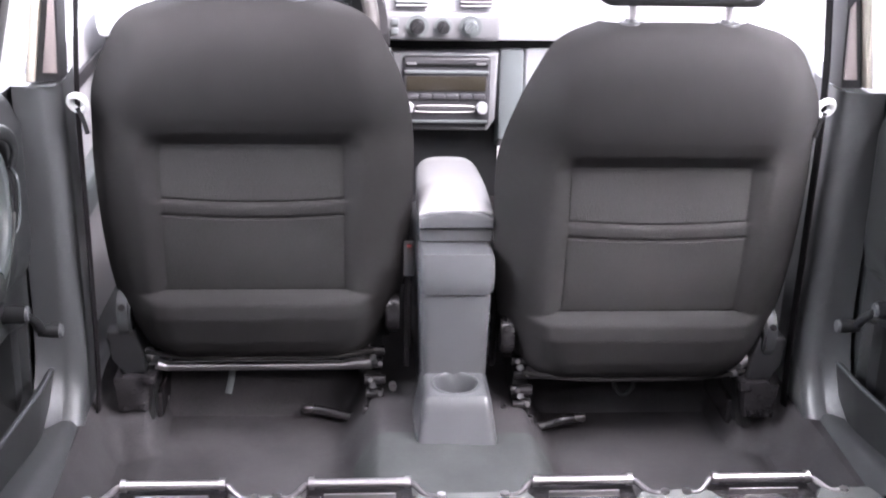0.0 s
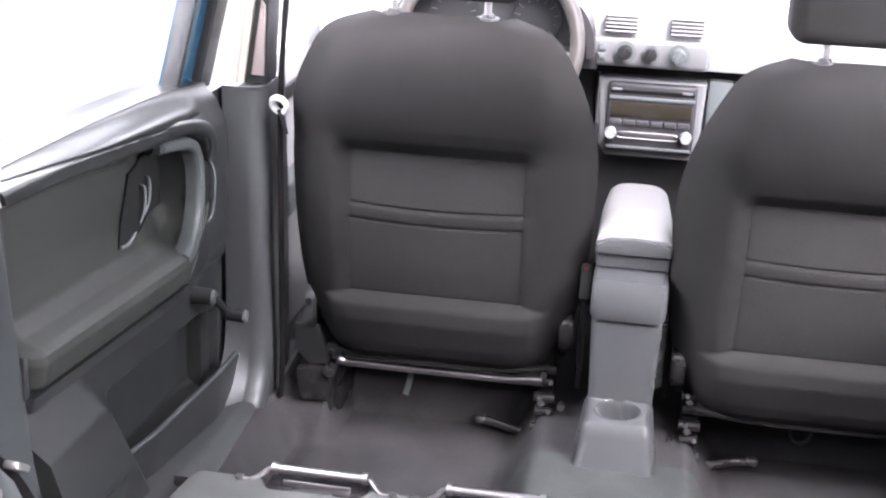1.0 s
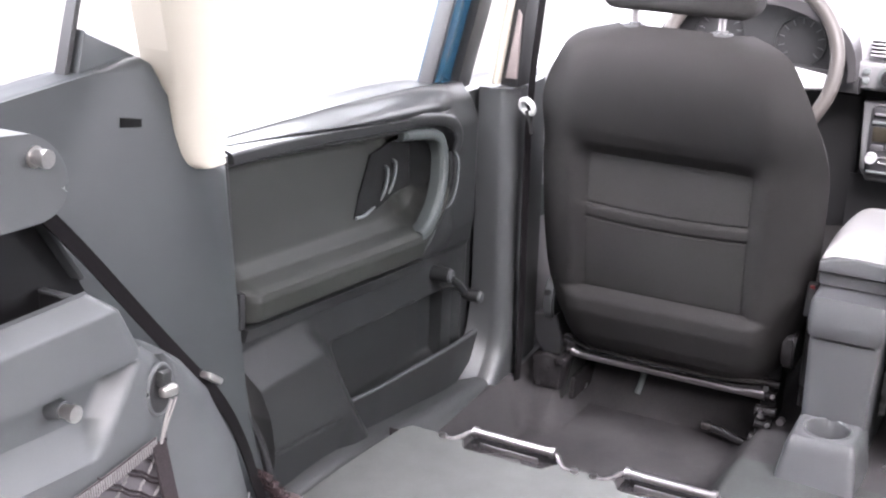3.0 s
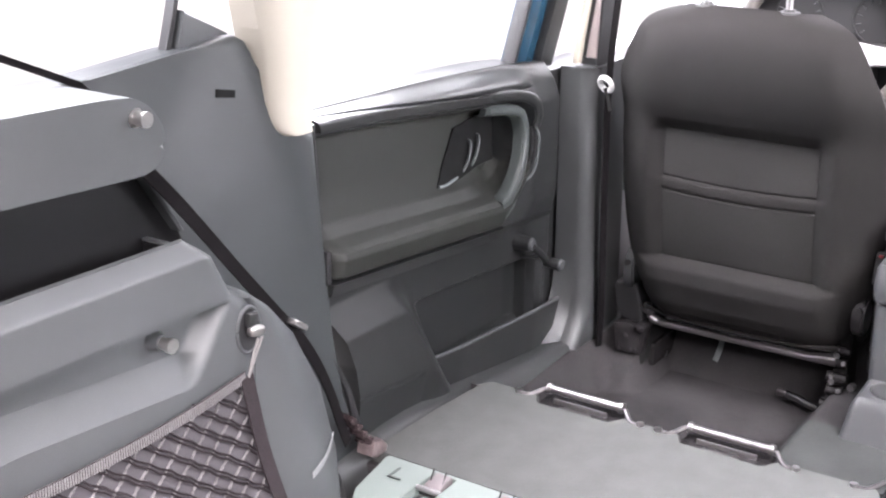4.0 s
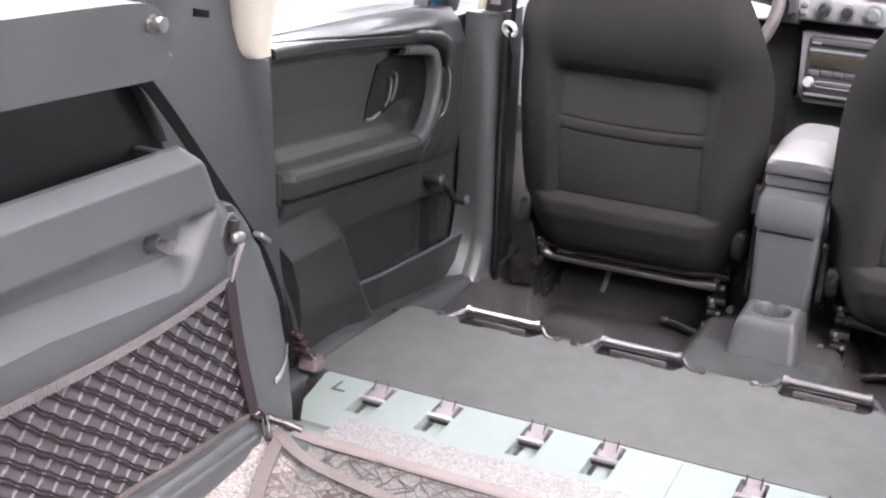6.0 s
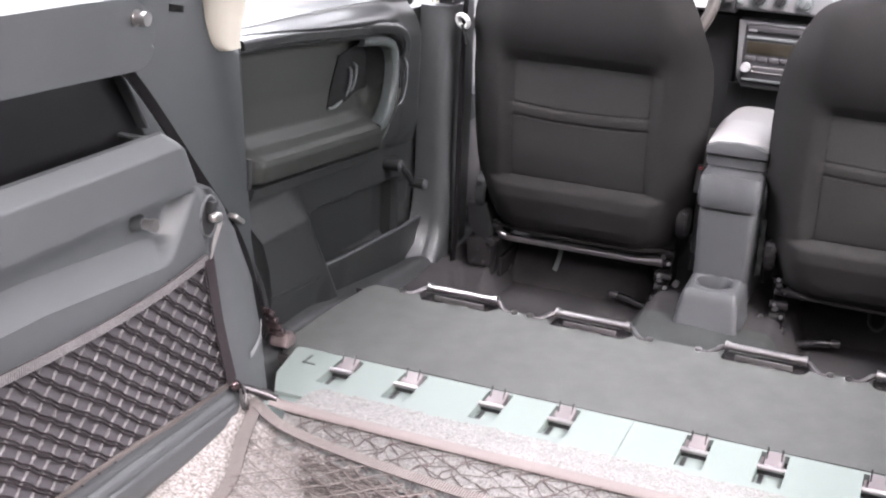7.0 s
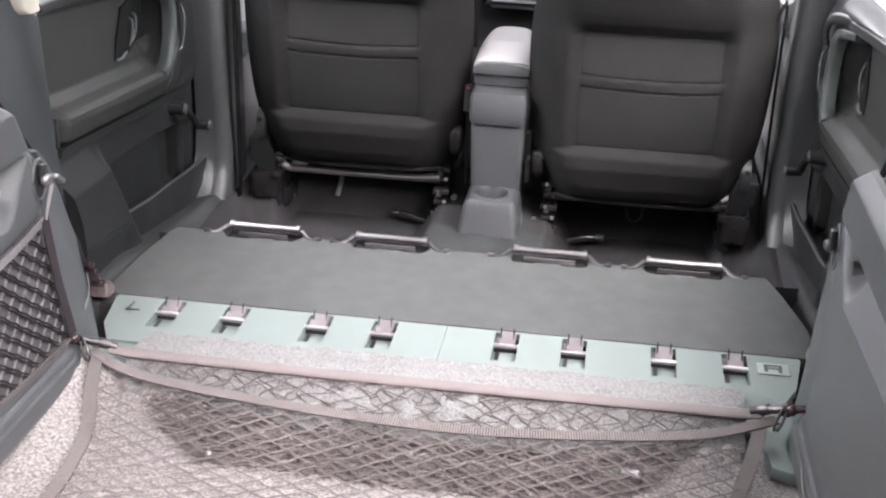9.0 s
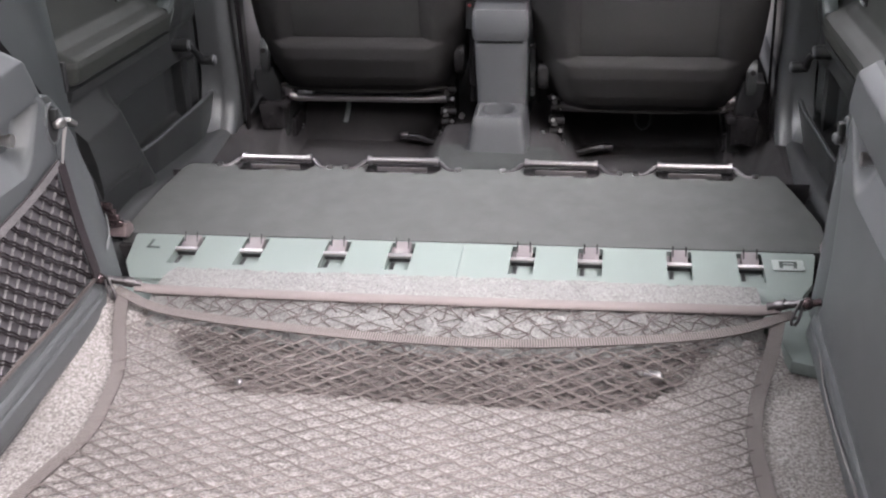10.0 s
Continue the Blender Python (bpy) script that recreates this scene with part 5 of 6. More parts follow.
    # window frame: rubber edge, blue body post, grey post
    for name, y0, y1, xx, mat, lab in (("window_seal", 1.425, 1.437, 0.742, M_DARK, "black window seal"), ("blue_post", 1.437, 1.515, 0.75, M_BLUE, "dark blue painted door post"), ("inner_post", 1.520, 1.575, 0.735, M_DOOR, "dark grey inner post")):
        bm = mprism_x([(y0, 0.56), (y1, 0.56), (y1 + 0.03, 1.08), (y0 + 0.03, 1.08)], xx, xx + 0.03, 0.003)
        for v in bm.verts:
            v.co.x -= s * 0.22 * max(0, v.co.z - 0.57)
        part(name, bm, mat, d, lab)
    bm = mprism_x([(0.79, 0.585), (1.43, 0.585), (1.43, 1.05), (0.79, 1.05)], 0.772, 0.776)
    for v in bm.verts:
        v.co.x -= s * 0.25 * max(0, v.co.z - 0.58)
    g = part("window_glass", bm, M_GLASS, d)
    g.visible_shadow = False


def trunk_side(s, X, mprism_x, word):
    # quarter panel round the wheel and up to the window line
    q = thing("quarter_panel", (s * 0.70, 0.4, 0.0), "blue-grey plastic quarter panel behind the rear door", "side panel", "quarter panels", kind="structure")
    prof = [(-0.16, -0.05), (0.90, -0.05), (0.868, 0.03), (0.845, 0.13), (0.788, 0.24), (0.786, 0.38), (0.772, 0.583), (0.71, 0.586), (0.688, 0.594), (0.672, 0.612), (0.662, 0.640), (0.650, 0.690), (0.643, 0.715), (0.630, 0.733), (0.610, 0.743), (0.588, 0.745), (0.52, 0.736), (0.35, 0.722), (-0.16, 0.730)]
    bm = mprism_x(prof, 0.692, 0.745, 0.016, 5)
    part("panel", bm, M_QUARTER, q)
    bm = mprism_x([(0.561, 0.667), (0.597, 0.661), (0.598, 0.671), (0.562, 0.678)], 0.6895, 0.70, 0.0008)
    part("slot", bm, M_BLACK, q, "small dark slot")
    bm = mprism_x([(0.503, 0.700), (0.660, 0.700), (0.650, 0.718), (0.608, 0.743), (0.526, 0.783)], 0.706, 0.726, 0.003)
    part("corner_piece", bm, M_QUARTER, q)
    bm = mprism_x([(0.497, 0.725), (0.505, 0.725), (0.545, 0.86), (0.537, 0.86)], 0.715, 0.73)
    part("window_seal", bm, M_DARK, q, "black window seal")
    # cream upper pillar, widening upwards
    bm = B()
    cream_rear = curve([(0.586, 0.706), (0.590, 0.690), (0.598, 0.678), (0.612, 0.669), (0.64, 0.660), (0.69, 0.649), (0.72, 0.641), (0.76, 0.625), (0.82, 0.600), (1.08, 0.56)], 0.004)

    def cream(u, v):
        z = 0.588 + 0.49 * v
        y0 = cream_rear(z)
        y1 = along([(0.588, 0.762), (0.70, 0.764), (0.80, 0.775), (1.08, 0.80)], z)
        y = y0 + (y1 - y0) * u
        a = 2 * u - 1
        return X((0.700 - 0.022 * (1 - a ** 4) - 0.22 * max(0, z - 0.60) * 0.8, y, z))

    sheet(bm, cream, 30, 120, lambda u, v: X((abs(cream(u, v)[0]) + 0.045, cream(u, v)[1], cream(u, v)[2])))
    solo("rear_pillar_trim", bm, M_CREAM, "cream plastic rear pillar trim", "pillar trim", kind="structure")
    bm = mprism_x([(-0.1, 0.74), (0.49, 0.74), (0.51, 1.05), (0.0, 1.05)], 0.722, 0.726)
    for v in bm.verts:
        v.co.x -= s * 0.25 * max(0, v.co.z - 0.74)
    g = tagged(new("window_1" if s < 0 else "window_2", finish(bm, M_GLASS, "glass")), "clear rear quarter window glass", "window", kind="structure")
    g.visible_shadow = False

    # storage side: upper lid, open bin, shelf band, lower panel
    plain, plain_prism = X, mprism_x
    out = 0.011 if s > 0 else 0.0
    X = lambda p: plain((p[0] + out, p[1], p[2]))
    mprism_x = lambda prof, lo, hi, bevel=0.0, seg=2: plain_prism(prof, lo + out, hi + out, bevel, seg)
    t = thing("side_storage", (s * 0.62, 0.2, 0.0), word, "side storage")

    if s < 0:
        outline = [(q[0], q[1]) for q in smooth_path([(-0.14, 0.645, 0), (0.145, 0.638, 0), (0.29, 0.633, 0), (0.322, 0.634, 0), (0.341, 0.643, 0), (0.350, 0.661, 0), (0.346, 0.684, 0), (0.330, 0.706, 0), (0.309, 0.721, 0), (0.284, 0.727, 0), (0.20, 0.731, 0), (-0.14, 0.737, 0)], 4)]
        bm = mprism_x(outline, 0.570, 0.690, 0.009, 4)
        for v in bm.verts:
            v.co.x -= s * 0.08 * (v.co.z - 0.69)
        lid = part("upper_lid", bm, M_PANEL, t)
        bm = B()
        for x0, x1, r in ((0.572, 0.553, 0.0080), (0.572, 0.567, 0.0110), (0.557, 0.551, 0.0092)):
            rod(bm, X((x0, 0.304, 0.702)), X((x1, 0.304, 0.702)), r, 18)
        part("lid_knob", bm, M_KNOB, lid, "brushed metal knob")
    # bin back, end wall and floor have their shade in the colour
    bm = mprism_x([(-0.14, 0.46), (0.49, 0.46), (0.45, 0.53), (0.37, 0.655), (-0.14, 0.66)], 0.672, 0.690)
    part("bin_back", bm, M_CAVITY, t, "open storage bin, its shade put into the colour")
    bm = mprism_x([(0.366, 0.640), (0.374, 0.640), (0.456, 0.518), (0.448, 0.518)], 0.655, 0.692, 0.002)
    part("bin_end", bm, M_PANEL, t)

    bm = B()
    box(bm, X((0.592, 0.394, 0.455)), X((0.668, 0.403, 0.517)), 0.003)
    end_wall = part("bin_end_wall", bm, M_CAVITY, t, "end wall of the bin, shade put into its colour")
    bm = B()
    box(bm, X((0.580, 0.3935, 0.517)), X((0.668, 0.4035, 0.5215)), 0.002)
    part("wall_rim", bm, M_PANEL, end_wall, "grey rim of the end wall")

    def band_end(z):
        return along([(0.450, 0.452), (0.508, 0.420), (0.518, 0.408), (0.534, 0.388)], z)

    def band_pt(u, v):
        z = 0.452 + 0.084 * v
        x = 0.568 + 0.016 * max(0, (z - 0.513) / 0.023) ** 1.2 + 0.010 * max(0, (u - 0.975) / 0.025) ** 2
        return X((x, -0.14 + (band_end(z) + 0.14) * u, z))

    bm = B()
    sheet(bm, band_pt, 80, 42, lambda u, v: X((0.594, band_pt(u, v)[1], band_pt(u, v)[2])))
    part("shelf_band", bm, M_PANEL, t)
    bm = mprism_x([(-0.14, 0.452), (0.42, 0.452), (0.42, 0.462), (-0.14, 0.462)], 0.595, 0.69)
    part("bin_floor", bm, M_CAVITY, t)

    # lower panel with a recessed shelf, running into the wheel cover
    edge = curve([(0.0, 0.610), (0.03, 0.602), (0.11, 0.545), (0.20, 0.515), (0.30, 0.504), (0.38, 0.508), (0.41, 0.503), (0.43, 0.490), (0.448, 0.462)], 0.008)

    def low(u, v):
        y = -0.14 + 0.648 * u
        zl = 0.397 - 0.07 * max(0, y - 0.12) + 0.02 * max(0, y - 0.34)
        z = along([(0.0, 0.0), (0.58, zl - 0.032), (0.72, zl + 0.006), (0.93, 0.435), (0.955, 0.441), (1.0, 0.448)], v)
        y = -0.14 + (edge(z) + 0.14) * u
        x = 0.577
        yr = 0.408 + 0.70 * (z - 0.388)
        x += 0.030 * min(1, max(0, (v - 0.58) / 0.14)) * step(yr + 0.010, yr - 0.020, y) * min(1, max(0, (0.955 - v) / 0.025))
        x -= 0.010 * step(0.105, 0.06, z)
        x += 0.0035 * math.exp(-((z - 0.085) / 0.0025) ** 2) + 0.0035 * math.exp(-((z - 0.066) / 0.0025) ** 2)
        x += 0.020 * step(0.035, 0.0, z)
        x += 0.012 * step(0.93, 1.0, (y + 0.14) / (edge(z) + 0.14)) ** 2
        return X((x, y, z))

    bm = B()
    sheet(bm, low, 160, 200, lambda u, v: (low(u, v)[0] + s * 0.02, low(u, v)[1], low(u, v)[2]))
    lower = part("lower_panel", bm, M_PANEL, t)
    bm = B()
    for x0, x1, r in ((0.595, 0.578, 0.0078), (0.581, 0.574, 0.0096)):
        rod(bm, X((x0, 0.346, 0.415)), X((x1, 0.346, 0.415)), r, 18)
    knob = part("panel_knob", bm, M_KNOB, lower, "brushed metal knob")
    bm = B()
    rod(bm, X((0.609, 0.346, 0.415)), X((0.592, 0.346, 0.415)), 0.0150, 20, 0.0100)
    part("knob_boss", bm, M_PANEL, knob, "grey plastic boss")
    # clip with its oval seat
    bm = B()
    tube(bm, [X((0.577, 0.482 + 0.021 * math.cos(a), 0.391 + 0.031 * math.sin(a))) for a in (2 * math.pi * k / 36 for k in range(36))], 0.0028, 8, closed=True)
    part("clip_rim", bm, M_PANEL, lower)
    # flush dark oval paints the shade inside the clip's hollow
    bm = mprism_x([(0.482 + 0.020 * math.cos(a), 0.391 + 0.030 * math.sin(a)) for a in (2 * math.pi * k / 28 for k in range(28))], 0.5758, 0.59)
    part("clip_seat", bm, M_KNEE, lower, "oval clip seat, the shade of its hollow put into the colour")
    bm = B()
    box(bm, X((0.561, 0.473, 0.383)), X((0.574, 0.500, 0.398)), 0.0055, 3, pose(0, 0, 0, -12, 0, 0))
    part("clip", bm, M_KNOB if s < 0 else M_PANEL, lower, "grey plastic clip")
    bm = mprism_x([(0.474, 0.398), (0.490, 0.398), (0.492, 0.414), (0.476, 0.416)], 0.566, 0.577, 0.003)
    part("clip_pad", bm, M_DOOR, lower)

    # wheel cover from the panel's edge to the door
    outer = [(0.0, 0.748), (0.02, 0.752), (0.106, 0.752), (0.223, 0.716), (0.327, 0.648), (0.389, 0.580), (0.43, 0.515)]

    def arch(u, v):
        z = 0.0 + 0.43 * v
        y0, y1 = edge(z) + 0.002, along(outer, z)
        y = y0 + (y1 - y0) * u
        x0 = 0.589
        x = x0 + 0.050 * u ** 2.0 + 0.05 * max(0, (u - 0.82) / 0.18) ** 2
        x -= 0.012 * math.sin(math.pi * min(1, u * 1.1))
        return X((x, y, z))

    bm = B()
    sheet(bm, arch, 40, 50, lambda u, v: X((0.70, arch(u, v)[1], arch(u, v)[2])))
    part("wheel_cover", bm, M_PANEL, t)
    if s < 0:
        bm = B()
        band(bm, [Vector(arch(0.34 + 0.48 * k / 6, 0.280 + 0.040 * k / 6)) + Vector((0.0030, 0, 0)) for k in range(7)], (0, 0.15, 1), 0.011, 0.0012)
        part("scuff", bm, M_SCUFF, t, "pale scuff on the wheel cover")

    # rear belt running diagonally to the floor
    X, mprism_x = plain, plain_prism
    rb = thing("seat_belt", (s * 0.64, 0.7, 0.05), "black rear seat belt stretched down past the wheel cover", "seat belt", "rear seat belts")
    bm = B()
    band(bm, smooth_path([X((0.650, 0.33, 0.672)), X((0.636, 0.42, 0.572)), X((0.630, 0.530, 0.442)), X((0.630, 0.607, 0.356)), X((0.634, 0.650, 0.312)), X((0.642, 0.700, 0.250)), X((0.652, 0.746, 0.180)), X((0.657, 0.775, 0.12)), X((0.660, 0.80, 0.07))], 6), (s * 0.1, 1, 0.8), 0.0190, 0.0025)
    part("webbing", bm, M_BELT, rb)
    bm = band(B(), [X((0.676, 0.345, 0.700)), X((0.680, 0.324, 0.722)), X((0.680, 0.22, 0.767)), X((0.680, -0.08, 0.895))], (s * 0.1, 0.5, 1), 0.0085, 0.0025)
    part("upper_webbing", bm, M_BELT, rb)
    bm = B()
    box(bm, X((0.612, 0.618, 0.334)), X((0.630, 0.650, 0.343)), 0.003, 2, pose(0, 0, 0, -35, 0, 0))
    part("buckle_end", bm, M_KNOB, rb, "small metal belt end")
    hb = thing("seat_hinge_bracket", (s * 0.655, 0.83, 0.03), "coppery steel seat bracket folded beside the door", "bracket", "seat brackets")
    for k in range(4):
        bm = box(B(), X((0.640 + 0.002 * k, 0.786 + 0.017 * k, 0.112 - 0.020 * k)), X((0.676, 0.800 + 0.017 * k, 0.124 - 0.020 * k)), 0.003, 2, pose(0, 0, 0, -38 + 9 * k, 0, s * (8 - 5 * k)))
        part("bracket_leaf", bm, M_HINGE, hb, "dark glossy bracket leaf")
    bm = prism(B(), [(0.838, 0.034), (0.846, 0.058), (0.868, 0.054), (0.882, 0.040), (0.880, 0.028), (0.850, 0.026)], "x", min(s * 0.640, s * 0.674), max(s * 0.640, s * 0.674), 0.004, 2)
    part("bracket_foot", bm, M_COPPER, hb, "pinkish steel bracket foot")
    bm = B()
    rod(bm, X((0.656, 0.872, 0.040)), X((0.652, 0.866, 0.046)), 0.005, 10)
    part("screw", bm, M_STEEL, hb)


side(-1, "grey plastic side storage with a lid, open bin and net pocket")
side(1, "plain grey plastic side storage with an open bin")


# ---- nets ----
def in_poly(p, poly):
    c = False
    for (x1, y1), (x2, y2) in zip(poly, poly[1:] + poly[:1]):
        if (y1 > p[1]) != (y2 > p[1]) and p[0] < (x2 - x1) * (p[1] - y1) / (y2 - y1) + x1:
            c = not c
    return c


def net_mesh(bm, poly, du, dv, lift, r, n=4, wob=0.002, flat=0.7, ways=(1, -1), kink=0.10, draw=None):
    """Diamond netting of crossing cords inside a plan outline; lift(a, b) gives the world point."""
    a0, a1 = min(p[0] for p in poly), max(p[0] for p in poly)
    b0, b1 = min(p[1] for p in poly), max(p[1] for p in poly)
    slope = dv / du
    for sgn in ways:
        off = a0 - (b1 - b0) / slope - du if sgn > 0 else a0
        end = a1 if sgn > 0 else a1 + (b1 - b0) / slope + du
        k = 0
        x = off
        while x < end:
            run = []
            m = int((b1 - b0) / min(dv / 2, 0.012)) + 1
            for i in range(m + 1):
                b = b0 + (b1 - b0) * i / m
                a = x + sgn * (b - b0) / slope
                a += wob * noise.noise((a * 12, b * 12, k * 0.37))
                zig = kink * du * (1 if i % 2 else -1)
                p = (a + zig, b)
                if in_poly(p, poly):
                    run.append(lift(*p))
                else:
                    if len(run) > 1:
                        draw(bm, run, r, n) if draw else tube(bm, run, r, n, flat)
                    run = []
            if len(run) > 1:
                draw(bm, run, r, n) if draw else tube(bm, run, r, n, flat)
            x += du
            k += 1
    return bm


# floor net: hooked at four corners, its front pocket edge sagging
def edge_left(y):
    return along([(-0.16, -0.56), (0.08, -0.515), (0.22, -0.480), (0.30, -0.482), (0.42, -0.503), (0.55, -0.545)], y)


def edge_right(y):
    return along([(-0.16, 0.56), (0.05, 0.500), (0.17, 0.482), (0.30, 0.476), (0.42, 0.495), (0.55, 0.535)], y)


SAG = [(-0.545, 0.556), (-0.45, 0.532), (-0.192, 0.486), (0.072, 0.470), (0.29, 0.492), (0.45, 0.53), (0.545, 0.560)]


def net_top(x, y):
    front = along(SAG, x)
    k = max(0, 1 - (front - y) / 0.17)
    z = 0.010 + 0.034 * k ** 1.5 + 0.002 * noise.noise((x * 20, y * 20, 7))
    return (x, y, z)


fn = thing("cargo_net", (0, 0.2, 0.0), "taupe elastic cargo net lying over the carpet", "cargo net")
poly = [(edge_left(y), y) for y in (-0.16, 0.08, 0.22, 0.30, 0.42, 0.54)] + SAG[1:-1] + [(edge_right(y), y) for y in (0.54, 0.42, 0.30, 0.17, 0.05, -0.16)]
bm = net_mesh(B(), poly, 0.052, 0.030, net_top, 0.0015, 4, 0.003, 0.7, (1, -1), 0.05, lambda m, run, r, n: braid(m, run, r, n, 0.010))
part("netting", bm, M_NET, fn)
flap = [(-0.46, 0.522), (-0.40, 0.44), (-0.31, 0.362), (0.04, 0.356), (0.29, 0.350), (0.375, 0.42), (0.46, 0.54), (0.29, 0.488), (0.072, 0.466), (-0.192, 0.482)]
def flap_pt(x, y):
    """The crumpled lower layer of the pocket."""
    return (x + 0.006 * noise.noise((x * 30, y * 30, 1)), y + 0.006 * noise.noise((x * 26, y * 26, 5)), max(0.005, net_top(x, y)[2] - 0.010 + 0.007 * noise.noise((x * 40, y * 40, 3))))


bm = net_mesh(B(), flap, 0.034, 0.020, flap_pt, 0.0027, 5, 0.010, 0.6, (1, -1), 0.08)
net_mesh(bm, flap, 0.041, 0.017, lambda x, y: (flap_pt(x, y)[0], flap_pt(x, y)[1], max(0.004, flap_pt(x, y)[2] - 0.005)), 0.0018, 5, 0.016, 0.6, (1, -1), 0.10)
part("pocket_netting", bm, M_FLAP, fn, "dark doubled netting of the pocket")
poly = [(-0.47, 0.53), (-0.192, 0.492), (0.072, 0.476), (0.29, 0.500), (0.49, 0.545), (0.495, 0.592), (-0.485, 0.588)]
def front_pt(x, y):
    return (x + 0.007 * noise.noise((x * 24, y * 24, 6)), y, 0.026 + 0.028 * step(0.52, 0.600, y) + 0.007 * noise.noise((x * 34, y * 34, 2)))


bm = net_mesh(B(), poly, 0.040, 0.038, front_pt, 0.0014, 5, 0.014, 0.8, (1, -1), 0.10)
net_mesh(bm, poly, 0.058, 0.024, lambda x, y: (front_pt(x, y)[0] + 0.011, y, front_pt(x, y)[2] + 0.002), 0.0009, 5, 0.020, 0.8, (1, -1), 0.12)
part("front_netting", bm, M_FLAP, fn, "dark cords of the slack front netting")
def edge_tape(name, way, wdir, w, label=""):
    """A net's edge tape with its cross ribs."""
    tp = part(name, band(B(), way, wdir, w, 0.002), M_TAPE, fn, label)
    part("tape_ribs", ribs(B(), way, wdir, w * 0.96, 0.0042, 0.001), M_RIB, tp)


edge_tape("sagging_tape", smooth_path([(-0.56, 0.578, 0.06)] + [(x, y, net_top(x, y)[2] + 0.003) for x, y in SAG[1:-1]] + [(0.56, 0.578, 0.06)], 8), (0, 1, 0.25), 0.019, "ribbed taupe edge tape, sagging")
bm = tube(B(), smooth_path([(-0.53, 0.590, 0.060), (-0.47, 0.597, 0.052), (-0.2, 0.595, 0.051), (0.1, 0.596, 0.051), (0.4, 0.599, 0.052), (0.50, 0.598, 0.053), (0.54, 0.590, 0.062)], 10), 0.0140, 14, 0.42)
part("front_tape", bm, M_ROLL, fn, "pale pinkish rolled front edge tape")
for ed in (edge_left, edge_right):
    edge_tape("side_tape", smooth_path([(ed(y), y, 0.008 + 0.05 * step(0.42, 0.58, y)) for y in (-0.16, 0.0, 0.12, 0.22, 0.32, 0.42, 0.50, 0.57)], 6), (1, 0, 0), 0.022)
bm = B()
bmesh.ops.create_uvsphere(bm, u_segments=14, v_segments=8, radius=0.010, matrix=Matrix.Translation((0.345, 0.437, 0.018)))
rod(bm, (0.328, 0.448, 0.016), (0.345, 0.437, 0.018), 0.007, 12)
part("stud", bm, M_CHROME, fn, "bright metal stud")
bm = B()
bmesh.ops.create_uvsphere(bm, u_segments=12, v_segments=8, radius=0.006, matrix=Matrix.Translation((-0.292, 0.375, 0.014)))
part("stud", bm, M_CHROME, fn)

# snap hooks at the net's front corners
for s in (-1, 1):
    c = thing("snap_hook", (s * 0.56, 0.585, 0.06), "bright steel snap hook holding the net's corner", "snap hook", "snap hooks")
    bm = B()
    bmesh.ops.create_uvsphere(bm, u_segments=14, v_segments=8, radius=0.0100, matrix=Matrix.Translation((s * 0.574, 0.549, 0.095)))
    rod(bm, (s * 0.594, 0.546, 0.100), (s * 0.572, 0.549, 0.095), 0.006, 12)
    part("eye", bm, M_HINGE, c, "dark coppery steel eye")
    bm = B()
    tube(bm, smooth_path([(s * 0.578, 0.552, 0.098), (s * 0.572, 0.560, 0.090), (s * 0.576, 0.566, 0.080), (s * 0.566, 0.568, 0.078), (s * 0.560, 0.570, 0.084)], 5), 0.0058, 8)
    part("swivel", bm, M_METAL, c, "black swivel")
    bm = B()
    rod(bm, (s * 0.566, 0.568, 0.084), (s * 0.543, 0.582, 0.074), 0.0065, 14)
    rod(bm, (s * 0.545, 0.581, 0.075), (s * 0.532, 0.588, 0.069), 0.0088, 14)
    rod(bm, (s * 0.532, 0.588, 0.069), (s * 0.520, 0.592, 0.064), 0.0058, 14, 0.0075)
    part("ferrule", bm, M_STEEL, c)
    for k in (-1, 1):
        bm = B()
        tube(bm, smooth_path([(s * (0.569 + 0.003 * k), 0.562, 0.094), (s * (0.564 + 0.004 * k), 0.560, 0.080), (s * (0.558 + 0.005 * k), 0.556, 0.062), (s * (0.556 + 0.002 * k), 0.556, 0.052)], 5), 0.0026, 8)
        part("hook_arm", bm, M_STEEL, c)

# side net pocket
pn = thing("side_net_pocket", (-0.57, 0.2, 0.11), "grey elastic net pocket on the side storage panel", "net pocket")
top_edge = [(-0.14, 0.330), (0.03, 0.320), (0.21, 0.316), (0.36, 0.322), (0.462, 0.335)]
bot_edge = [(-0.14, 0.118), (0.20, 0.120), (0.36, 0.112), (0.53, 0.108)]


def pocket_pt(y, z):
    k = (z - 0.11) / 0.21
    return (-0.5742 + 0.0015 * math.sin(math.pi * min(1, max(0, k))), y, z)


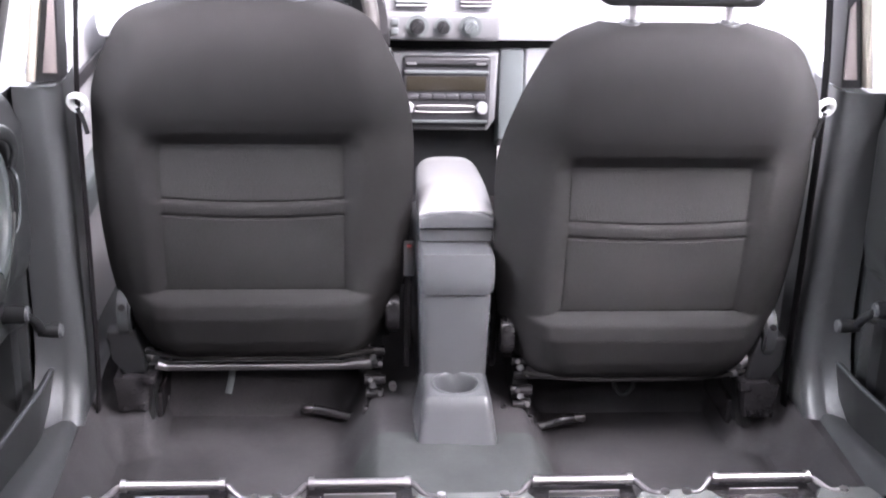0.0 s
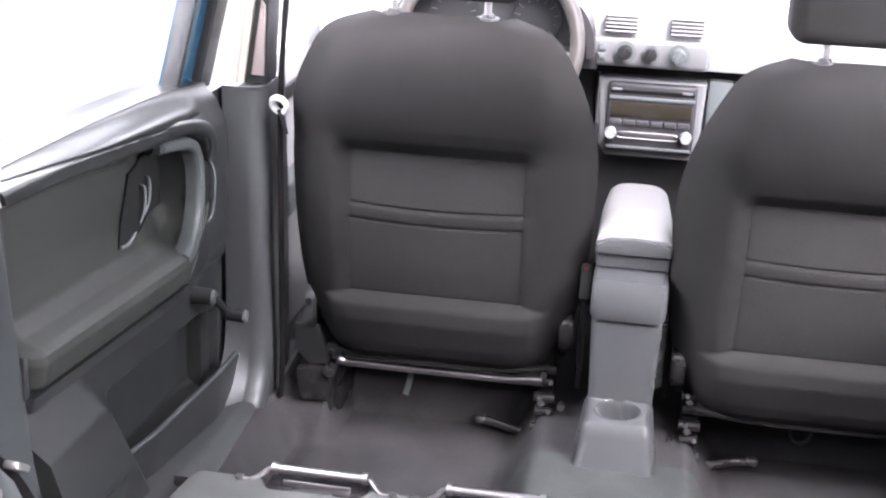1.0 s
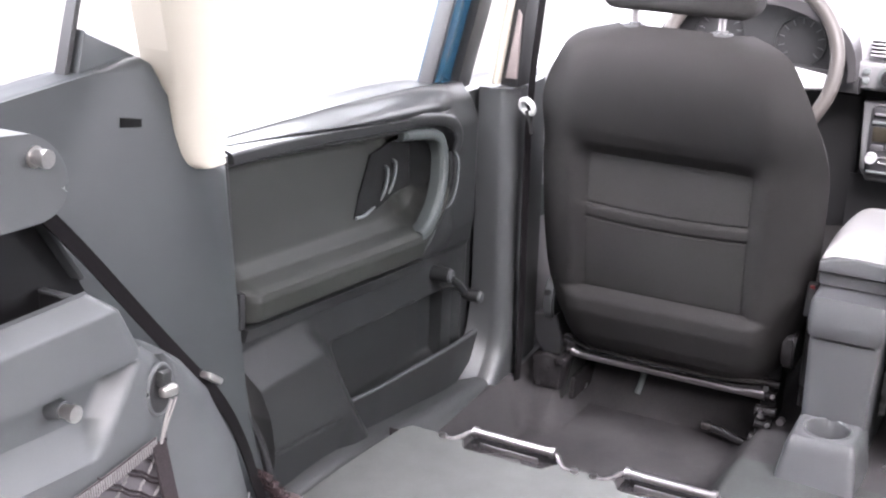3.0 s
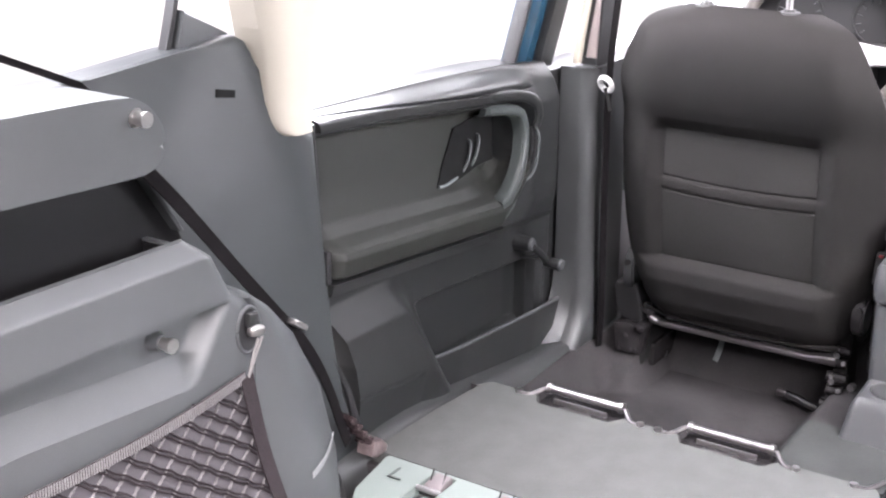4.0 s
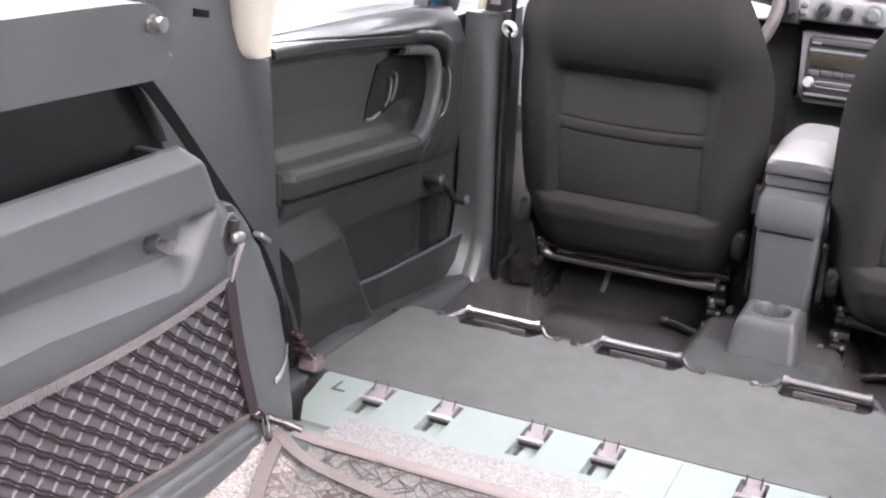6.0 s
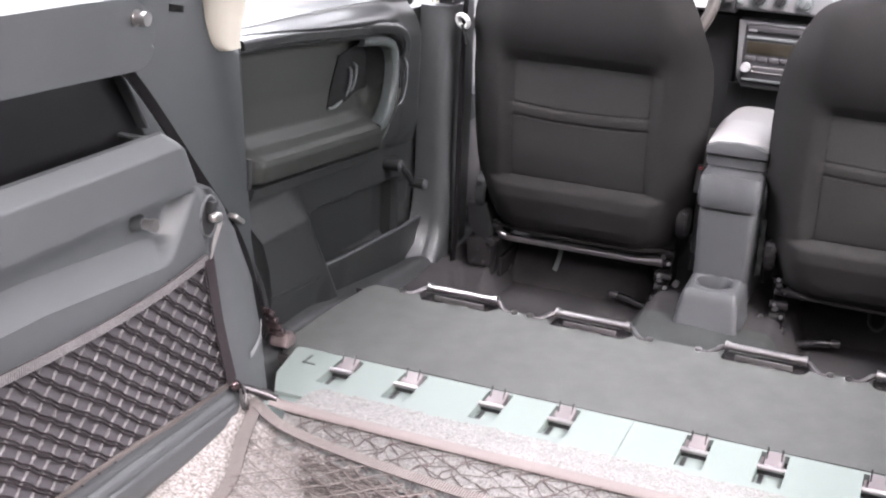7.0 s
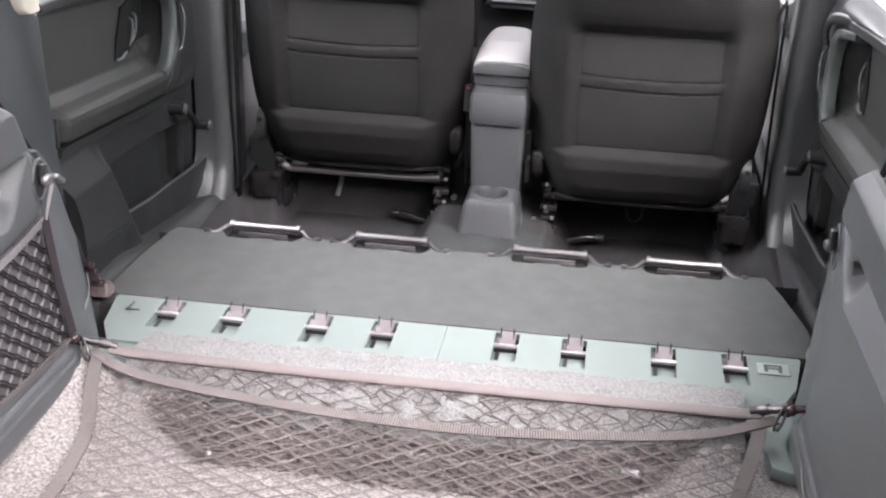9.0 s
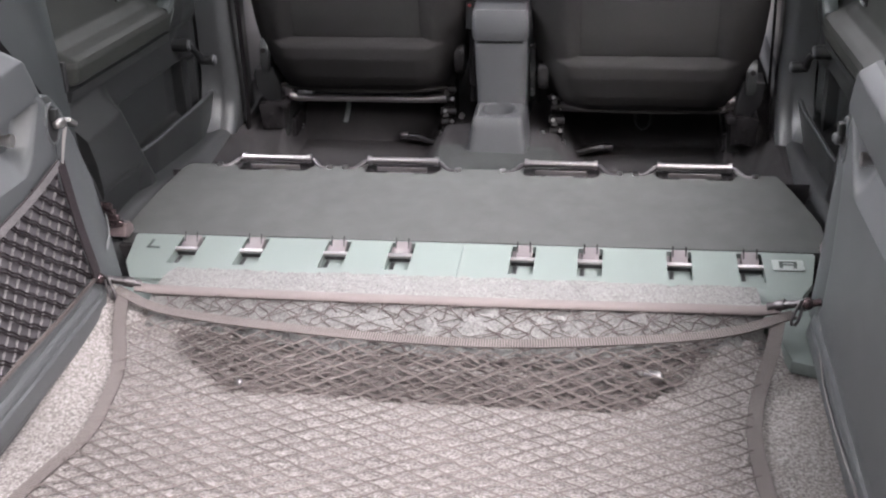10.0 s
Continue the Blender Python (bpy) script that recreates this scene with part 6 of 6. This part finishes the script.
poly = top_edge + [(0.49, 0.22), (0.53, 0.110)] + bot_edge[::-1][1:]
cords = top_edge + [(0.492, 0.22), (0.538, 0.098)] + [(y, z - 0.012) for y, z in bot_edge[::-1][1:]]
felt = prism(B(), [(y, z) for y, z in poly], "x", -0.5760, -0.5750)
part("pocket_felt", felt, M_NETBACK, pn, "plum-grey felt behind the net")
bm = net_mesh(B(), cords, 0.045, 0.045, pocket_pt, 0.0018, 5, 0.003, 0.9, (1,), 0.03, lambda m, run, r, n: braid(m, run, r, n, 0.009))
part("netting", bm, M_BRAID, pn, "pale grey braided cords")
bm = B()
for shift in (0.0, 0.0062):
    net_mesh(bm, cords, 0.0356, 0.026, lambda y, z: (pocket_pt(y, z)[0] + 0.0028, y, z + shift), 0.0016, 6, 0.004, 0.9, (-1,), 0.05)
part("cross_netting", bm, M_SIDECORD, pn, "dark cross cords")
bm = B()
way = smooth_path([(-0.566, y, z) for y, z in top_edge], 12)
band(bm, way, (0, 0, 1), 0.0145, 0.002)
tape = part("top_tape", bm, M_SIDECORD, pn, "ribbed grey-brown top tape")
bm = ribs(B(), way, (0, 0, 1), 0.014, 0.0038)
part("tape_ribs", bm, M_BRAID, tape)
bm = B()
band(bm, smooth_path([(-0.564, 0.462, 0.335), (-0.564, 0.49, 0.22), (-0.566, 0.53, 0.110)], 8), (0, 1, 0.2), 0.022, 0.003)
part("end_tape", bm, M_SIDECORD, pn, "dark end tape")
bm = B()
band(bm, smooth_path([(-0.567, y, z) for y, z in bot_edge], 6), (0, 0, 1), 0.006, 0.003)
part("bottom_tape", bm, M_FLAP, pn)
for k in (-1, 1):
    bm = B()
    tube(bm, smooth_path([(-0.558, 0.484 + 0.004 * k, 0.384), (-0.560, 0.474 + 0.003 * k, 0.362), (-0.562, 0.464, 0.334)], 5), 0.0017, 6)
    part("elastic_loop", bm, M_CORD, pn, "pale elastic loop")
# pale seam cord on the other side's panel
bm = B()
tube(bm, smooth_path([(0.589, 0.506, 0.096), (0.582, 0.457, 0.070), (0.575, 0.343, 0.062), (0.575, 0.19, 0.067), (0.576, 0.08, 0.076), (0.577, -0.1, 0.08)], 5), 0.0016, 6)
solo("seam_cord", bm, M_CORD, "thin pale cord along the plain side panel", "cord")
